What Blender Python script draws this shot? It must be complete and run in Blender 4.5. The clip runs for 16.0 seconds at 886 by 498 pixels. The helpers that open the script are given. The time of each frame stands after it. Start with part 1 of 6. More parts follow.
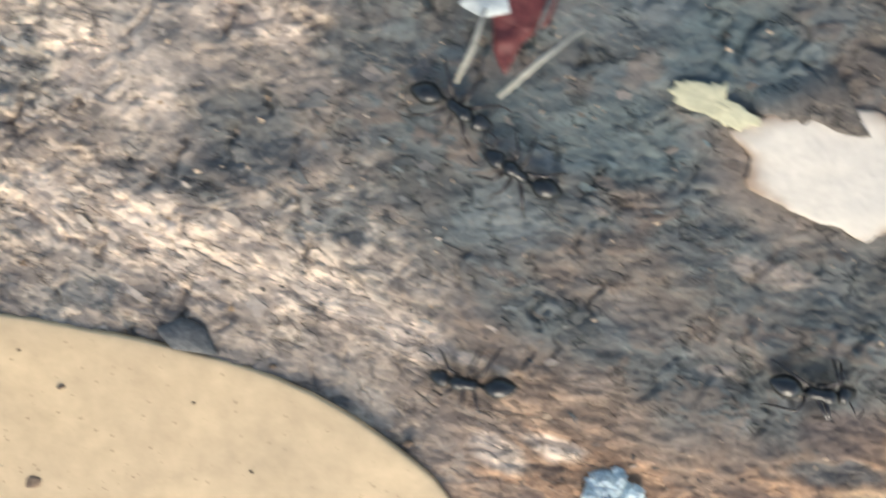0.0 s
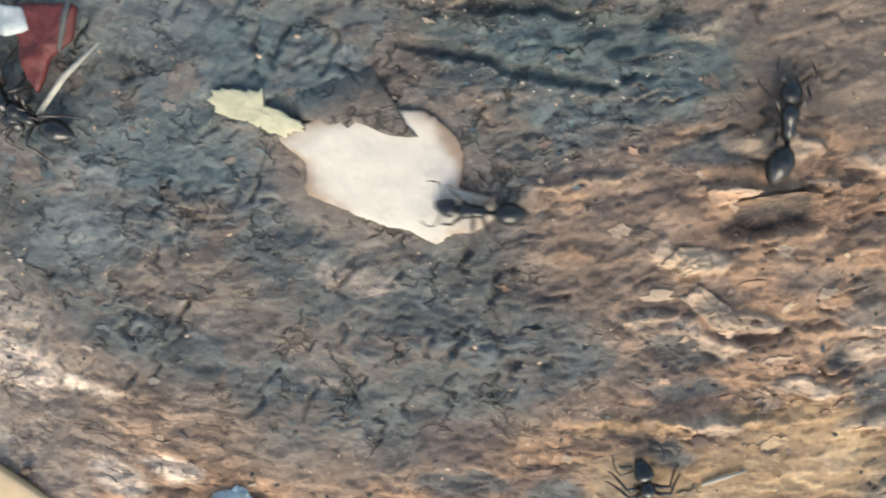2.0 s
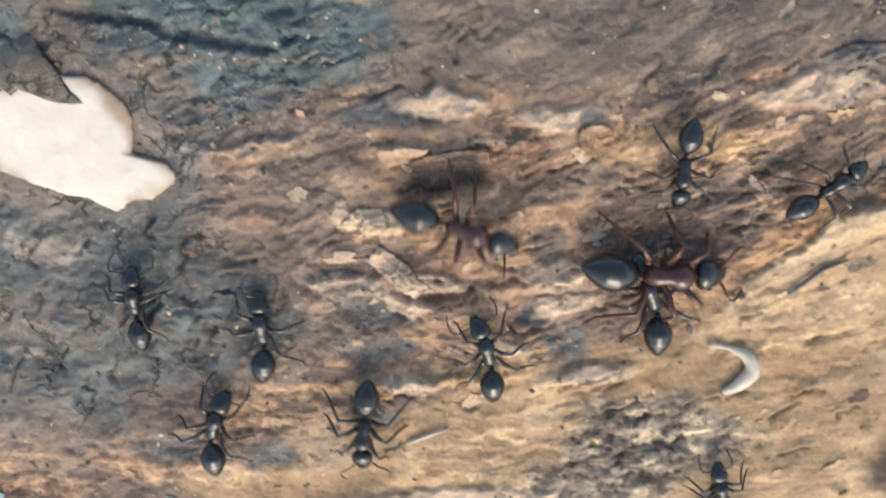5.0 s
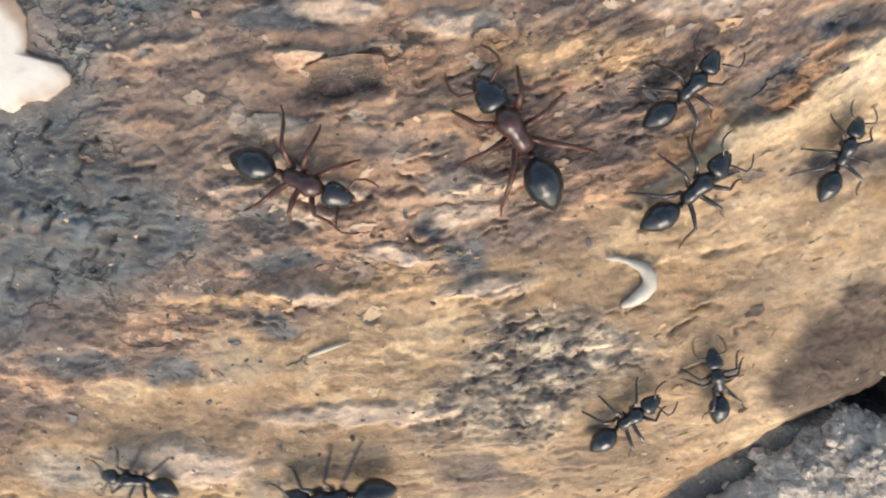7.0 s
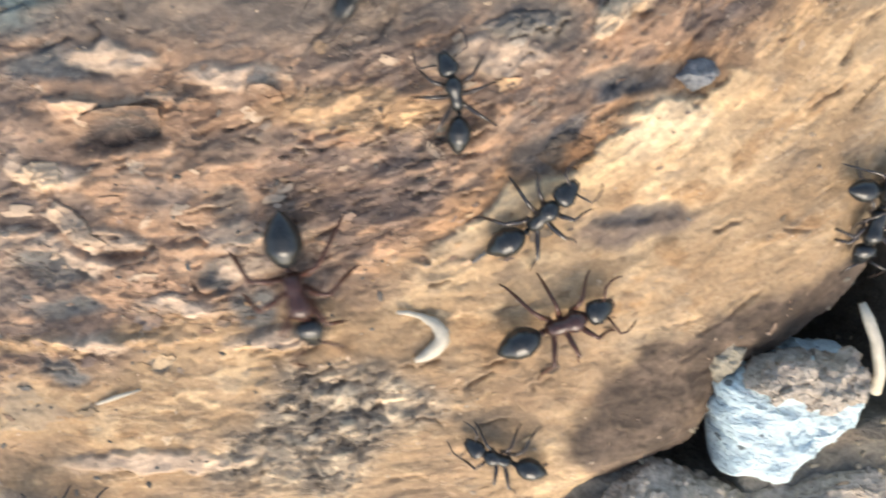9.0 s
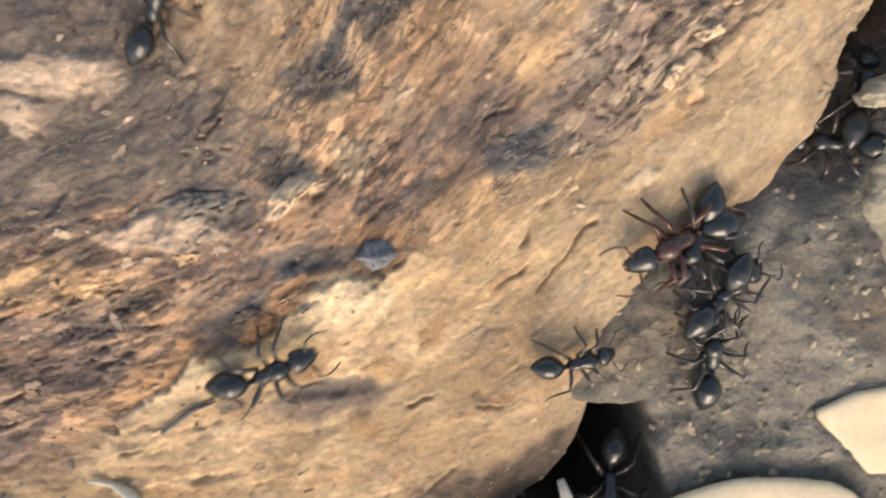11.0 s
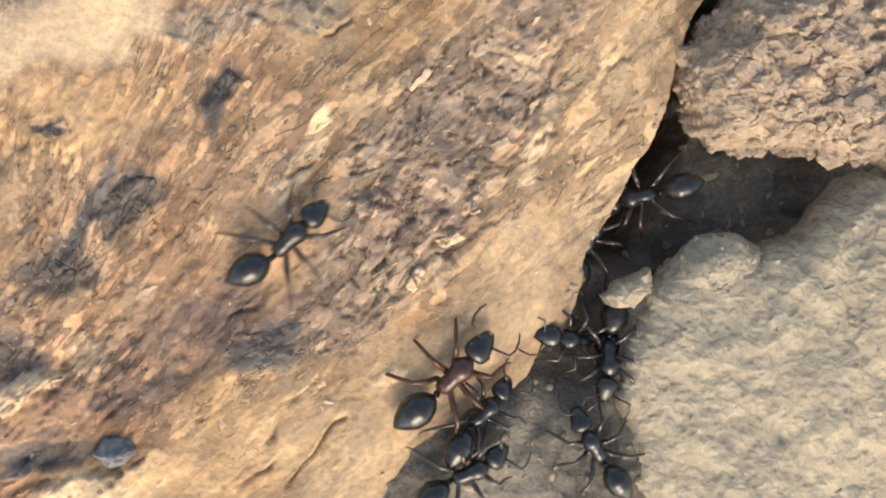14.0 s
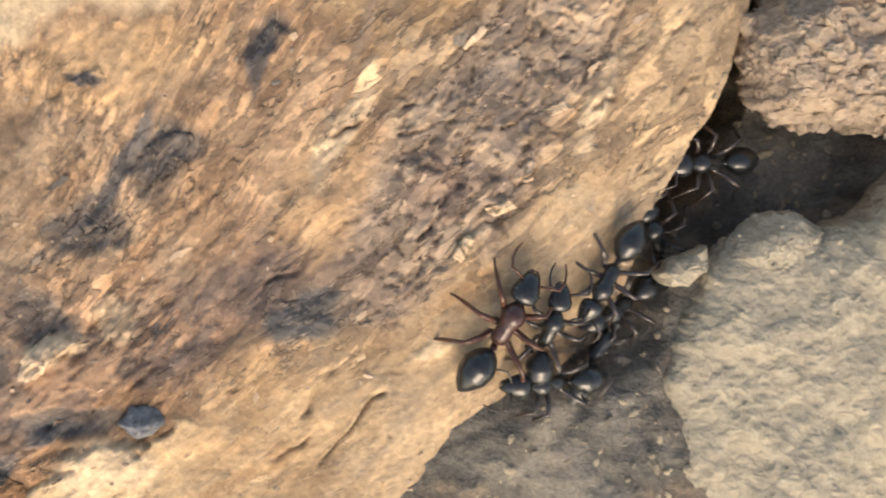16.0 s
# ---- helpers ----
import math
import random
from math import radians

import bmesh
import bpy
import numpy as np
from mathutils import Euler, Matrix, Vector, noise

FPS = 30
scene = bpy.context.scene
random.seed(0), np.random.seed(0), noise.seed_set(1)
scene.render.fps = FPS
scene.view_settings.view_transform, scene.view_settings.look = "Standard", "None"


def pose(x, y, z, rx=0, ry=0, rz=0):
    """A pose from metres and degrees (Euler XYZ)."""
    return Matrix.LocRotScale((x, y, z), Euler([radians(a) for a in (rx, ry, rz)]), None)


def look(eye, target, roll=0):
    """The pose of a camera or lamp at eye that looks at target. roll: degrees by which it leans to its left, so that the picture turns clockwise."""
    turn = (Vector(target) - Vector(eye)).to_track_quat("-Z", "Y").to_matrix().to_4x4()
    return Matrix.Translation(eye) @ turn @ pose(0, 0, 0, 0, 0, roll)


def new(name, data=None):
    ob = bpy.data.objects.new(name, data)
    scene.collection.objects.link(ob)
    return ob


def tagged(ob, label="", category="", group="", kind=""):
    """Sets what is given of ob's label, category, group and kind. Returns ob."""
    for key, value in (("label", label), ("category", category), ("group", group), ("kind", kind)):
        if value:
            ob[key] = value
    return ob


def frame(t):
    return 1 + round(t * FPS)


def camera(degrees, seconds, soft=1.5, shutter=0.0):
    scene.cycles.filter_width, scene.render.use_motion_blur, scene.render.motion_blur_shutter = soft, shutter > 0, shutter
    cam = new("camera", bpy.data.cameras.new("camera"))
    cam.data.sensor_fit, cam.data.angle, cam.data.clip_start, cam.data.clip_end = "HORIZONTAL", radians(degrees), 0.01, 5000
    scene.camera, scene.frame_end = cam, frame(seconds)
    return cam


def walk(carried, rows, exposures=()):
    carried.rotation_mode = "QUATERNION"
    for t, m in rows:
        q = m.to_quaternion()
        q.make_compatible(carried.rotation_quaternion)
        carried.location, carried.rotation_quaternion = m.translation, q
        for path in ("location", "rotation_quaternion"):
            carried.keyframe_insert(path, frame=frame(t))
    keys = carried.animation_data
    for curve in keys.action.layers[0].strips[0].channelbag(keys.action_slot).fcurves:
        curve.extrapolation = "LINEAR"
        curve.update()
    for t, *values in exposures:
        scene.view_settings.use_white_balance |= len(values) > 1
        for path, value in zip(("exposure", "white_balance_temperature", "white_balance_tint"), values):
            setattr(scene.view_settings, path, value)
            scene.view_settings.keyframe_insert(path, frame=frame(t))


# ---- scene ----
S = 0.01                                   # plan numbers below are in centimetres
cam = camera(60.0, 16.0, soft=1.9, shutter=0.5)
PATH = [
    (0, 0.011, 0.031, 6.719, -16.77, 2.00, 6.38),
    (0.2, 0.600, -0.193, 6.831, -16.30, 2.03, 5.33),
    (0.5, 1.280, -0.280, 6.788, -15.76, 2.23, 5.13),
    (0.7, 1.912, -0.291, 6.742, -15.22, 2.16, 5.01),
    (1, 2.527, -0.111, 6.642, -15.12, 2.18, 4.73),
    (1.2, 2.823, -0.039, 6.601, -14.76, 2.11, 4.56),
    (1.5, 3.023, 0.102, 6.579, -14.75, 2.13, 4.19),
    (1.7, 3.358, 0.247, 6.534, -14.52, 2.05, 4.00),
    (2, 3.897, 0.186, 6.537, -14.61, 2.05, 3.68),
    (2.2, 4.028, 0.398, 6.481, -14.87, 2.21, 3.40),
    (2.5, 4.318, 0.631, 6.428, -14.35, 2.37, 3.11),
    (2.7, 4.487, 0.921, 6.378, -13.94, 2.27, 2.89),
    (3, 4.775, 1.036, 6.367, -13.75, 2.07, 2.63),
    (3.2, 4.818, 1.049, 6.378, -13.62, 1.97, 2.63),
    (3.5, 5.193, 1.197, 6.345, -14.00, 1.70, 2.39),
    (3.7, 5.409, 1.062, 6.365, -14.46, 1.61, 2.40),
    (4, 5.760, 0.953, 6.382, -14.61, 1.30, 2.45),
    (4.2, 5.900, 0.850, 6.390, -15.05, 1.19, 2.38),
    (4.5, 6.311, 0.724, 6.457, -15.05, 1.03, 2.54),
    (4.7, 6.461, 0.423, 6.474, -15.63, 1.03, 2.69),
    (5, 6.583, 0.213, 6.541, -16.19, 0.87, 2.74),
    (5.2, 6.687, 0.039, 6.574, -16.72, 0.60, 2.82),
    (7.3, 7.431, -0.646, 6.877, -15.09, -0.60, 3.69),
    (7.5, 7.466, -0.642, 6.897, -15.44, -0.62, 3.78),
    (7.7, 7.412, -0.600, 6.880, -15.77, -0.46, 3.91),
    (8, 7.783, -0.682, 6.894, -15.65, -0.11, 3.90),
    (8.2, 8.077, -0.470, 6.840, -15.35, -0.08, 4.06),
    (8.5, 8.622, -0.122, 6.717, -15.16, -0.07, 4.40),
    (8.7, 8.821, 0.003, 6.679, -15.19, -0.11, 4.52),
    (9, 9.262, -0.019, 6.640, -15.43, -0.05, 4.83),
    (9.2, 9.629, 0.022, 6.581, -16.00, 0.06, 4.84),
    (9.5, 9.855, 0.182, 6.531, -15.04, 0.28, 5.06),
    (9.7, 10.051, 0.394, 6.448, -15.47, 0.15, 5.01),
    (10, 10.540, 0.916, 6.330, -14.97, -0.18, 5.31),
    (10.2, 10.853, 1.144, 6.281, -15.02, -0.24, 5.49),
    (12.3, 12.642, 1.358, 6.426, -5.42, -5.46, 7.78),
    (12.5, 12.896, 1.423, 6.409, -5.31, -5.85, 7.91),
    (12.7, 13.124, 1.664, 6.414, -5.17, -5.77, 7.83),
    (13, 12.870, 2.031, 6.390, -5.09, -5.61, 8.17),
    (13.2, 12.951, 2.551, 6.411, -5.16, -5.59, 7.95),
    (13.5, 13.123, 2.612, 6.404, -5.40, -5.52, 8.06),
    (13.7, 13.042, 2.513, 6.389, -5.70, -5.66, 8.25),
    (14, 13.140, 2.401, 6.328, -5.73, -5.67, 8.24),
    (14.2, 13.145, 2.417, 6.308, -5.85, -5.90, 8.38),
    (14.5, 13.306, 2.586, 6.314, -5.74, -5.91, 8.39),
    (14.7, 13.311, 2.723, 6.322, -5.70, -5.77, 8.27),
    (15, 13.329, 2.539, 6.345, -6.04, -5.90, 8.42),
    (15.2, 13.146, 1.989, 6.351, -5.85, -5.90, 8.55),
    (15.5, 12.991, 1.925, 6.272, -5.28, -5.69, 9.03),
    (15.7, 13.001, 2.014, 6.137, -5.38, -5.62, 9.32),
    (16, 12.814, 2.070, 5.994, -5.94, -5.66, 9.77),
]
walk(cam, [(t, pose(x * S, y * S, z * S, rx, ry, rz)) for t, x, y, z, rx, ry, rz in PATH],
     exposures=[(0.0, 0.99, 6680, 4), (1.0, 0.94, 6680, 4), (2.0, 1.00, 6780, 4), (2.6, 1.08, 6780, 5), (3.0, 1.34, 6880, 5), (3.7, 1.38, 6810, 5), (4.5, 1.35, 6680, 5), (5.0, 1.14, 6730, 6), (5.2, 1.10, 6730, 6), (7.3, 1.16, 6780, 7), (8.0, 1.16, 6830, 7), (9.0, 1.35, 6980, 8), (9.5, 1.08, 7240, 9), (10.2, 1.12, 7490, 10), (12.3, 1.05, 7670, 11), (13.0, 1.09, 7770, 11), (13.5, 1.22, 7620, 11), (14.5, 1.19, 7620, 11), (15.0, 1.11, 7670, 11), (16.0, 1.13, 7770, 11)])

# world and sun: bright shade under an open sky
world = bpy.data.worlds.new("sky")
scene.world = world
world.use_nodes = True
wn = world.node_tree
sky = wn.nodes.new("ShaderNodeTexSky")
sky.sky_type, sky.sun_disc = "NISHITA", False
sky.sun_elevation, sky.sun_rotation = radians(40), radians(168)
sky.dust_density = 3.0
wn.links.new(sky.outputs[0], wn.nodes["Background"].inputs[0])
wn.nodes["Background"].inputs[1].default_value = 0.15
sun = new("sun", bpy.data.lights.new("sun", "SUN"))
sun.data.energy, sun.data.angle, sun.data.color = 0.75, radians(34), (1.0, 0.93, 0.84)
sun.matrix_basis = look((0.16, -0.75, 0.64), (0, 0, 0))


# ---- noise over the plan ----
TABLE = np.random.RandomState(7).rand(4096)


def lattice(i, j, seed):
    return TABLE[((i * 73856093) ^ (j * 19349663) ^ (seed * 83492791)) & 4095]


def value(x, y, seed=0):
    i, j = np.floor(x).astype(np.int64), np.floor(y).astype(np.int64)
    a, b = x - i, y - j
    a, b = a * a * a * (a * (a * 6 - 15) + 10), b * b * b * (b * (b * 6 - 15) + 10)
    low = lattice(i, j, seed) * (1 - a) + lattice(i + 1, j, seed) * a
    high = lattice(i, j + 1, seed) * (1 - a) + lattice(i + 1, j + 1, seed) * a
    return low * (1 - b) + high * b


def fbm(x, y, octaves=4, seed=0, gain=0.5):
    """About -1 to 1."""
    total, size, whole = 0, 1.0, 0.0
    for n in range(octaves):
        total = total + size * (value(x * 2 ** n + 17.3 * n, y * 2 ** n - 9.1 * n, seed + n) * 2 - 1)
        whole, size = whole + size, size * gain
    return total / whole


def cells(x, y, seed=0):
    """Nearest distance, gap to the next cell, two random numbers of the cell, and the way to its middle."""
    i, j = np.floor(x).astype(np.int64), np.floor(y).astype(np.int64)
    best = np.full(np.shape(x), 9.0)
    second = np.full(np.shape(x), 9.0)
    out = [np.zeros(np.shape(x)) for _ in range(4)]
    for di in (-1, 0, 1):
        for dj in (-1, 0, 1):
            p, q = i + di, j + dj
            ox, oy = p + lattice(p, q, seed) - x, q + lattice(p, q, seed + 1) - y
            d = np.hypot(ox, oy)
            near = d < best
            second = np.where(near, best, np.minimum(second, d))
            best = np.where(near, d, best)
            for n, v in enumerate((lattice(p, q, seed + 2), lattice(p, q, seed + 3), ox, oy)):
                out[n] = np.where(near, v, out[n])
    return best, second - best, *out


def smooth(lo, hi, v):
    v = np.clip((v - lo) / (hi - lo), 0, 1)
    return v * v * (3 - 2 * v)


def inside(x, y, corners):
    """Signed distance to a closed outline, positive inside."""
    far, odd = np.full(np.shape(x), 1e9), np.zeros(np.shape(x), bool)
    for (ax, ay), (bx, by) in zip(corners, corners[1:] + corners[:1]):
        ex, ey = bx - ax, by - ay
        k = np.clip(((x - ax) * ex + (y - ay) * ey) / (ex * ex + ey * ey), 0, 1)
        far = np.minimum(far, np.hypot(x - ax - k * ex, y - ay - k * ey))
        odd ^= ((ay > y) != (by > y)) & (x < ex * (y - ay) / (ey if ey else 1e-9) + ax)
    return np.where(odd, far, -far)


# ---- the plan of the trunk's foot ----
FOOT = [(9.0, -8), (9.9, -5.6), (10.43, -5.0), (11.2, -4.35), (11.65, -4.02), (12.08, -3.72), (12.3, -3.3), (12.45, -2.85), (12.9, -2.5), (13.2, -2.2), (13.38, -1.8),
        (13.52, -1.4), (13.9, -0.75), (14.25, -0.03), (14.52, 0.3), (14.88, 0.84), (15.08, 1.42), (15.22, 2.1), (15.45, 2.7), (15.66, 3.3), (15.78, 4.0), (16.1, 4.8), (17.5, 8)]
OCHRE = [(2.5, -9), (3.0, -5.2), (3.6, -4.5), (5.2, -3.6), (6.7, -3.05), (7.9, -2.52), (8.81, -2.1), (9.48, -1.62), (9.94, -1.13),
         (10.39, -0.74), (10.94, -0.48), (11.4, 0.1), (11.9, 0.45), (12.3, 0.8), (13.0, 1.8), (12.8, 2.6), (12.3, 3.3), (12.0, 4.2),
         (12.5, 9), (20, 9), (20, -9)]
SLATE = [(-2.2, 4), (-1.0, 0.3), (-1.3, -0.9), (-0.2, -1.9), (0.6, -2.7), (1.4, -3.2), (2.4, -3.7), (3.6, -3.7), (4.9, -3.2), (5.7, -2.6),
         (4.9, -2.0), (4.5, -1.5), (4.5, -1.0), (5.4, -0.55), (6.0, -0.1), (6.1, 0.4), (5.6, 1.0), (5.4, 4)]
GREY = [(13.02, 2.57), (13.47, 3.28), (13.9, 4.1), (14.2, 5.2), (14.9, 5.2), (14.6, 3.5), (14.37, 2.95), (14.13, 2.02), (13.66, 1.29),
        (13.23, 0.95), (12.83, 0.95), (12.75, 1.4)]
UMBER = [(10.88, -3.89), (10.79, -3.41), (10.97, -2.89), (11.27, -2.55), (12.0, -2.31), (12.5, -2.0), (13.19, -1.65), (13.9, -1.2), (13.9, -2.0), (13.2, -2.8), (12.6, -3.4), (12.2, -4.2), (11.3, -4.4)]
BURROW = [(15.25, 1.95), (15.40, 2.4), (15.55, 3.1), (15.97, 3.6), (16.3, 3.45), (17.45, 3.4), (17.4, 2.55), (17.0, 2.2), (16.4, 1.98), (15.95, 1.75)]
HOLLOW = [(13.05, -2.7), (13.2, -2.2), (13.3, -1.7), (13.7, -1.45), (14.0, -1.40), (14.32, -2.3), (14.12, -2.8), (13.94, -3.1), (13.6, -3.3)]
SIDE_GAP = [(11.9, -4.3), (11.95, -3.6), (12.15, -3.1), (12.4, -3.0), (12.55, -4.2)]
MOSS = [(7.74, -3.71), (8.12, -3.24), (8.72, -3.11), (9.05, -3.14), (9.43, -3.2), (9.72, -3.49), (9.02, -3.89), (8.51, -4.34), (8.05, -4.46), (7.32, -4.43), (7.24, -4.06)]
TAUPE = [(5.5, 3), (5.7, 0.4), (6.2, -0.38), (7.13, -0.35), (8.06, -0.22), (8.99, -0.1), (9.84, 0.05), (10.3, 0.2), (10.5, 0.6), (10.6, 1.2), (10.2, 2.2), (8, 3)]
CREAM = [(9.6, 2.75), (10.17, 3.09), (10.49, 3.28), (10.78, 3.41), (10.97, 3.62), (11.05, 3.9), (11.1, 4.6), (11.6, 4.6), (11.69, 3.82), (11.58, 3.45), (11.28, 3.13), (11.04, 3.01), (10.62, 2.81), (10.22, 2.55), (9.6, 2.2)]
TAN = [(10.2, 0.9), (10.9, 0.75), (11.7, 1.2), (12.7, 2.3), (12.5, 3.4), (11.5, 5), (8.5, 5), (9.2, 1.9)]

# stains, worn patches and painted shade: place, half length, half width, turn
PALE = [(-3.56, -2.06, 0.54, 0.35, -13), (-2.36, -2.27, 1.15, 0.44, -13), (-1.13, -2.56, 0.67, 0.29, -18), (-1.91, -0.18, 0.51, 0.18, -13), (0.8, -4.05, 0.3, 0.16, -22), (1.35, -3.9, 0.28, 0.12, -12), (0.5, -3.16, 0.28, 0.11, -14), (-3.0, -0.75, 0.6, 0.35, -20), (-0.15, -2.95, 0.45, 0.2, -25)]
PALE_B = [(7.08, -2.58, 0.35, 0.10, 5), (7.71, -2.14, 0.30, 0.10, 10), (7.94, -2.85, 0.40, 0.12, 5), (6.31, -2.98, 0.30, 0.08, 0), (8.75, 1.05, 0.5, 0.18, 10), (7.95, 0.78, 0.25, 0.10, 5), (8.45, 0.70, 0.16, 0.13, 5), (6.45, -1.98, 0.40, 0.10, -12), (7.76, -1.87, 0.43, 0.15, 5), (6.05, -1.50, 0.22, 0.10, 15), (6.50, -0.42, 0.41, 0.10, 2), (7.55, -0.47, 0.37, 0.12, 5), (5.75, -2.05, 0.40, 0.09, -8), (9.63, -0.15, 0.48, 0.15, 10), (6.25, -2.20, 0.30, 0.08, -16), (5.66, -1.43, 0.13, 0.13, 2), (6.86, -4.22, 0.90, 0.11, 7), (5.07, -4.85, 0.67, 0.22, 4)]
PALE_C = [(11.15, -0.59, 0.38, 0.25, 35), (11.14, -0.51, 0.22, 0.14, 35), (11.31, -0.54, 0.30, 0.19, 17), (12.50, 2.19, 0.10, 0.32, -8), (13.55, 0.72, 0.19, 0.06, 32), (12.54, 2.19, 0.09, 0.35, -15), (12.69, 2.61, 0.09, 0.28, -13), (14.52, 2.87, 0.09, 0.44, -18), (10.73, 0.33, 0.21, 0.10, 27), (11.14, 0.65, 0.14, 0.14, 25), (8.06, 1.13, 0.15, 0.12, 3), (7.33, 0.89, 0.18, 0.08, 3)]
SLATE_B = [(4.03, -3.84, 0.34, 0.12, 0), (5.99, -3.30, 0.16, 0.10, 5), (6.89, -3.20, 0.12, 0.09, 0), (6.09, -2.67, 0.30, 0.10, 10), (7.90, -4.71, 0.35, 0.18, 0), (5.88, -2.28, 0.26, 0.16, 0), (5.12, -2.43, 0.26, 0.15, 5), (6.00, -0.52, 0.45, 0.14, 5), (-1.87, -1.13, 0.55, 0.40, -23), (-2.26, -1.72, 0.35, 0.20, -13), (-0.88, -0.34, 0.44, 0.22, -3), (6.07, -2.31, 0.34, 0.12, 2), (7.74, -2.55, 0.20, 0.20, 2), (7.40, -2.23, 0.18, 0.14, 4), (5.91, -2.27, 0.29, 0.17, 4), (7.75, -2.57, 0.14, 0.19, 4), (6.03, -3.38, 0.22, 0.10, 4), (4.12, -3.84, 0.48, 0.12, 5), (5.02, -3.84, 0.27, 0.17, -6)]
SLATE_C = [(7.51, -1.60, 0.22, 0.17, 2), (6.62, -1.00, 0.32, 0.13, 10), (10.82, 1.36, 0.33, 0.20, 48), (11.36, 1.97, 0.24, 0.18, 38), (10.04, 0.10, 0.42, 0.18, 25), (10.91, -0.22, 0.51, 0.10, 15), (10.18, -0.95, 0.24, 0.18, 38), (11.13, -1.42, 0.35, 0.09, 13), (11.28, 1.90, 0.20, 0.27, -22), (10.90, 1.30, 0.27, 0.16, 40), (10.57, 0.55, 0.20, 0.24, 38), (11.93, 2.94, 0.12, 0.20, -32)]
MAUVE = [(4.88, -3.75, 0.38, 0.22, 5), (4.06, -3.41, 0.45, 0.25, 0), (5.13, -2.92, 0.45, 0.13, 5), (3.88, -4.38, 0.40, 0.10, 0), (8.05, -2.36, 0.51, 0.22, 14), (9.00, -1.44, 0.40, 0.23, 22), (8.67, -1.51, 0.60, 0.18, 13), (8.90, -1.13, 0.53, 0.09, 11), (12.82, 1.30, 0.36, 0.13, 37), (12.14, 1.14, 0.42, 0.17, 42), (11.14, -1.51, 0.53, 0.10, 13), (8.15, -4.92, 0.53, 0.19, 4), (11.02, -1.56, 0.55, 0.11, 15), (13.43, 2.05, 0.23, 0.37, -23), (8.25, -1.16, 0.43, 0.12, 2)]
TEAL = [(2.26, -0.04, 0.62, 0.50, 2), (4.62, 0.17, 1.11, 0.30, 2), (5.12, -0.23, 0.82, 0.12, 6), (1.50, -0.89, 0.63, 0.34, 5), (1.31, -0.71, 0.58, 0.29, 5), (0.57, -0.70, 0.55, 0.30, 5), (5.53, 0.20, 0.43, 0.38, 2)]
RUST = [(1.86, -2.32, 1.15, 0.26, -16), (3.31, 0.04, 0.29, 0.26, 5), (3.11, 0.74, 0.60, 0.19, -18), (1.61, -1.95, 0.60, 0.25, -5), (1.73, -1.44, 0.20, 0.18, 5), (5.02, -1.79, 0.70, 0.23, -3), (1.66, -1.36, 0.30, 0.13, 2), (9.36, -2.00, 0.99, 0.16, 34), (10.37, -0.89, 0.30, 0.20, 15)]
OCHRE_B = [(8.61, -0.69, 0.65, 0.17, 5), (8.38, -0.67, 0.58, 0.16, 5), (6.97, -2.86, 0.59, 0.14, 7), (5.65, -3.10, 0.57, 0.09, 5), (8.64, -0.70, 0.67, 0.15, 5), (10.87, 2.53, 0.72, 0.30, 23), (8.72, -0.65, 0.55, 0.14, -0), (12.51, 1.86, 0.28, 0.61, -10)]
STONE = [(11.66, 3.32, 0.22, 0.15, 20), (12.09, 3.48, 0.25, 0.13, 30), (12.56, 3.65, 0.28, 0.19, 37), (12.28, 3.78, 0.27, 0.13, 30), (10.40, 3.37, 0.23, 0.17, 8), (9.89, 0.14, 0.37, 0.10, 13), (5.79, 0.46, 0.26, 0.11, 3)]
# crevices: sunk in the relief, their shade also painted dark
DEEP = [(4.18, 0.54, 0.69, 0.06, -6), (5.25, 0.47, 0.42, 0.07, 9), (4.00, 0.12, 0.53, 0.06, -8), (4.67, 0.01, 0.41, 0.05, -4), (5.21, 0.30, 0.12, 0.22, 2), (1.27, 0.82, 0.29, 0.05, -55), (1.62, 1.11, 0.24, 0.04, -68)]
EDGE = [(2.78, 0.89, 0.83, 0.04, -16), (3.15, 0.78, 0.32, 0.03, -13), (3.66, 0.59, 0.18, 0.04, 5), (6.42, -0.82, 0.48, 0.03, 7), (4.94, -0.84, 0.43, 0.04, 14), (6.45, -0.82, 0.40, 0.05, 6), (12.64, 3.06, 0.04, 0.54, -18), (12.44, 2.43, 0.04, 0.47, -15), (6.50, -2.94, 0.83, 0.04, 7), (6.99, -0.74, 0.29, 0.03, 9)]
MOSSY = [(4.65, 0.32, 1.30, 0.24, 0), (5.65, 0.06, 0.48, 0.19, 5)]
# hollow below a curled flake, its shade painted into the tint
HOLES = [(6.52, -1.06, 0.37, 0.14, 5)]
DUSK = [(5.35, -1.75, 0.5, 0.28, -5), (5.5, -2.25, 0.4, 0.25, 0), (5.45, -1.15, 0.65, 0.36, -8), (6.3, -0.50, 0.55, 0.15, 0), (5.75, -2.55, 0.5, 0.2, 0), (5.3, -0.75, 0.5, 0.2, 5), (6.9, -1.55, 0.3, 0.12, 5), (6.15, -1.72, 0.22, 0.10, 0)]
ASH = [(4.36, -4.99, 0.95, 0.24, 3)]
BAND = [(5.53, -4.19, 1.10, 0.10, 4), (4.20, -4.53, 0.60, 0.12, 3)]
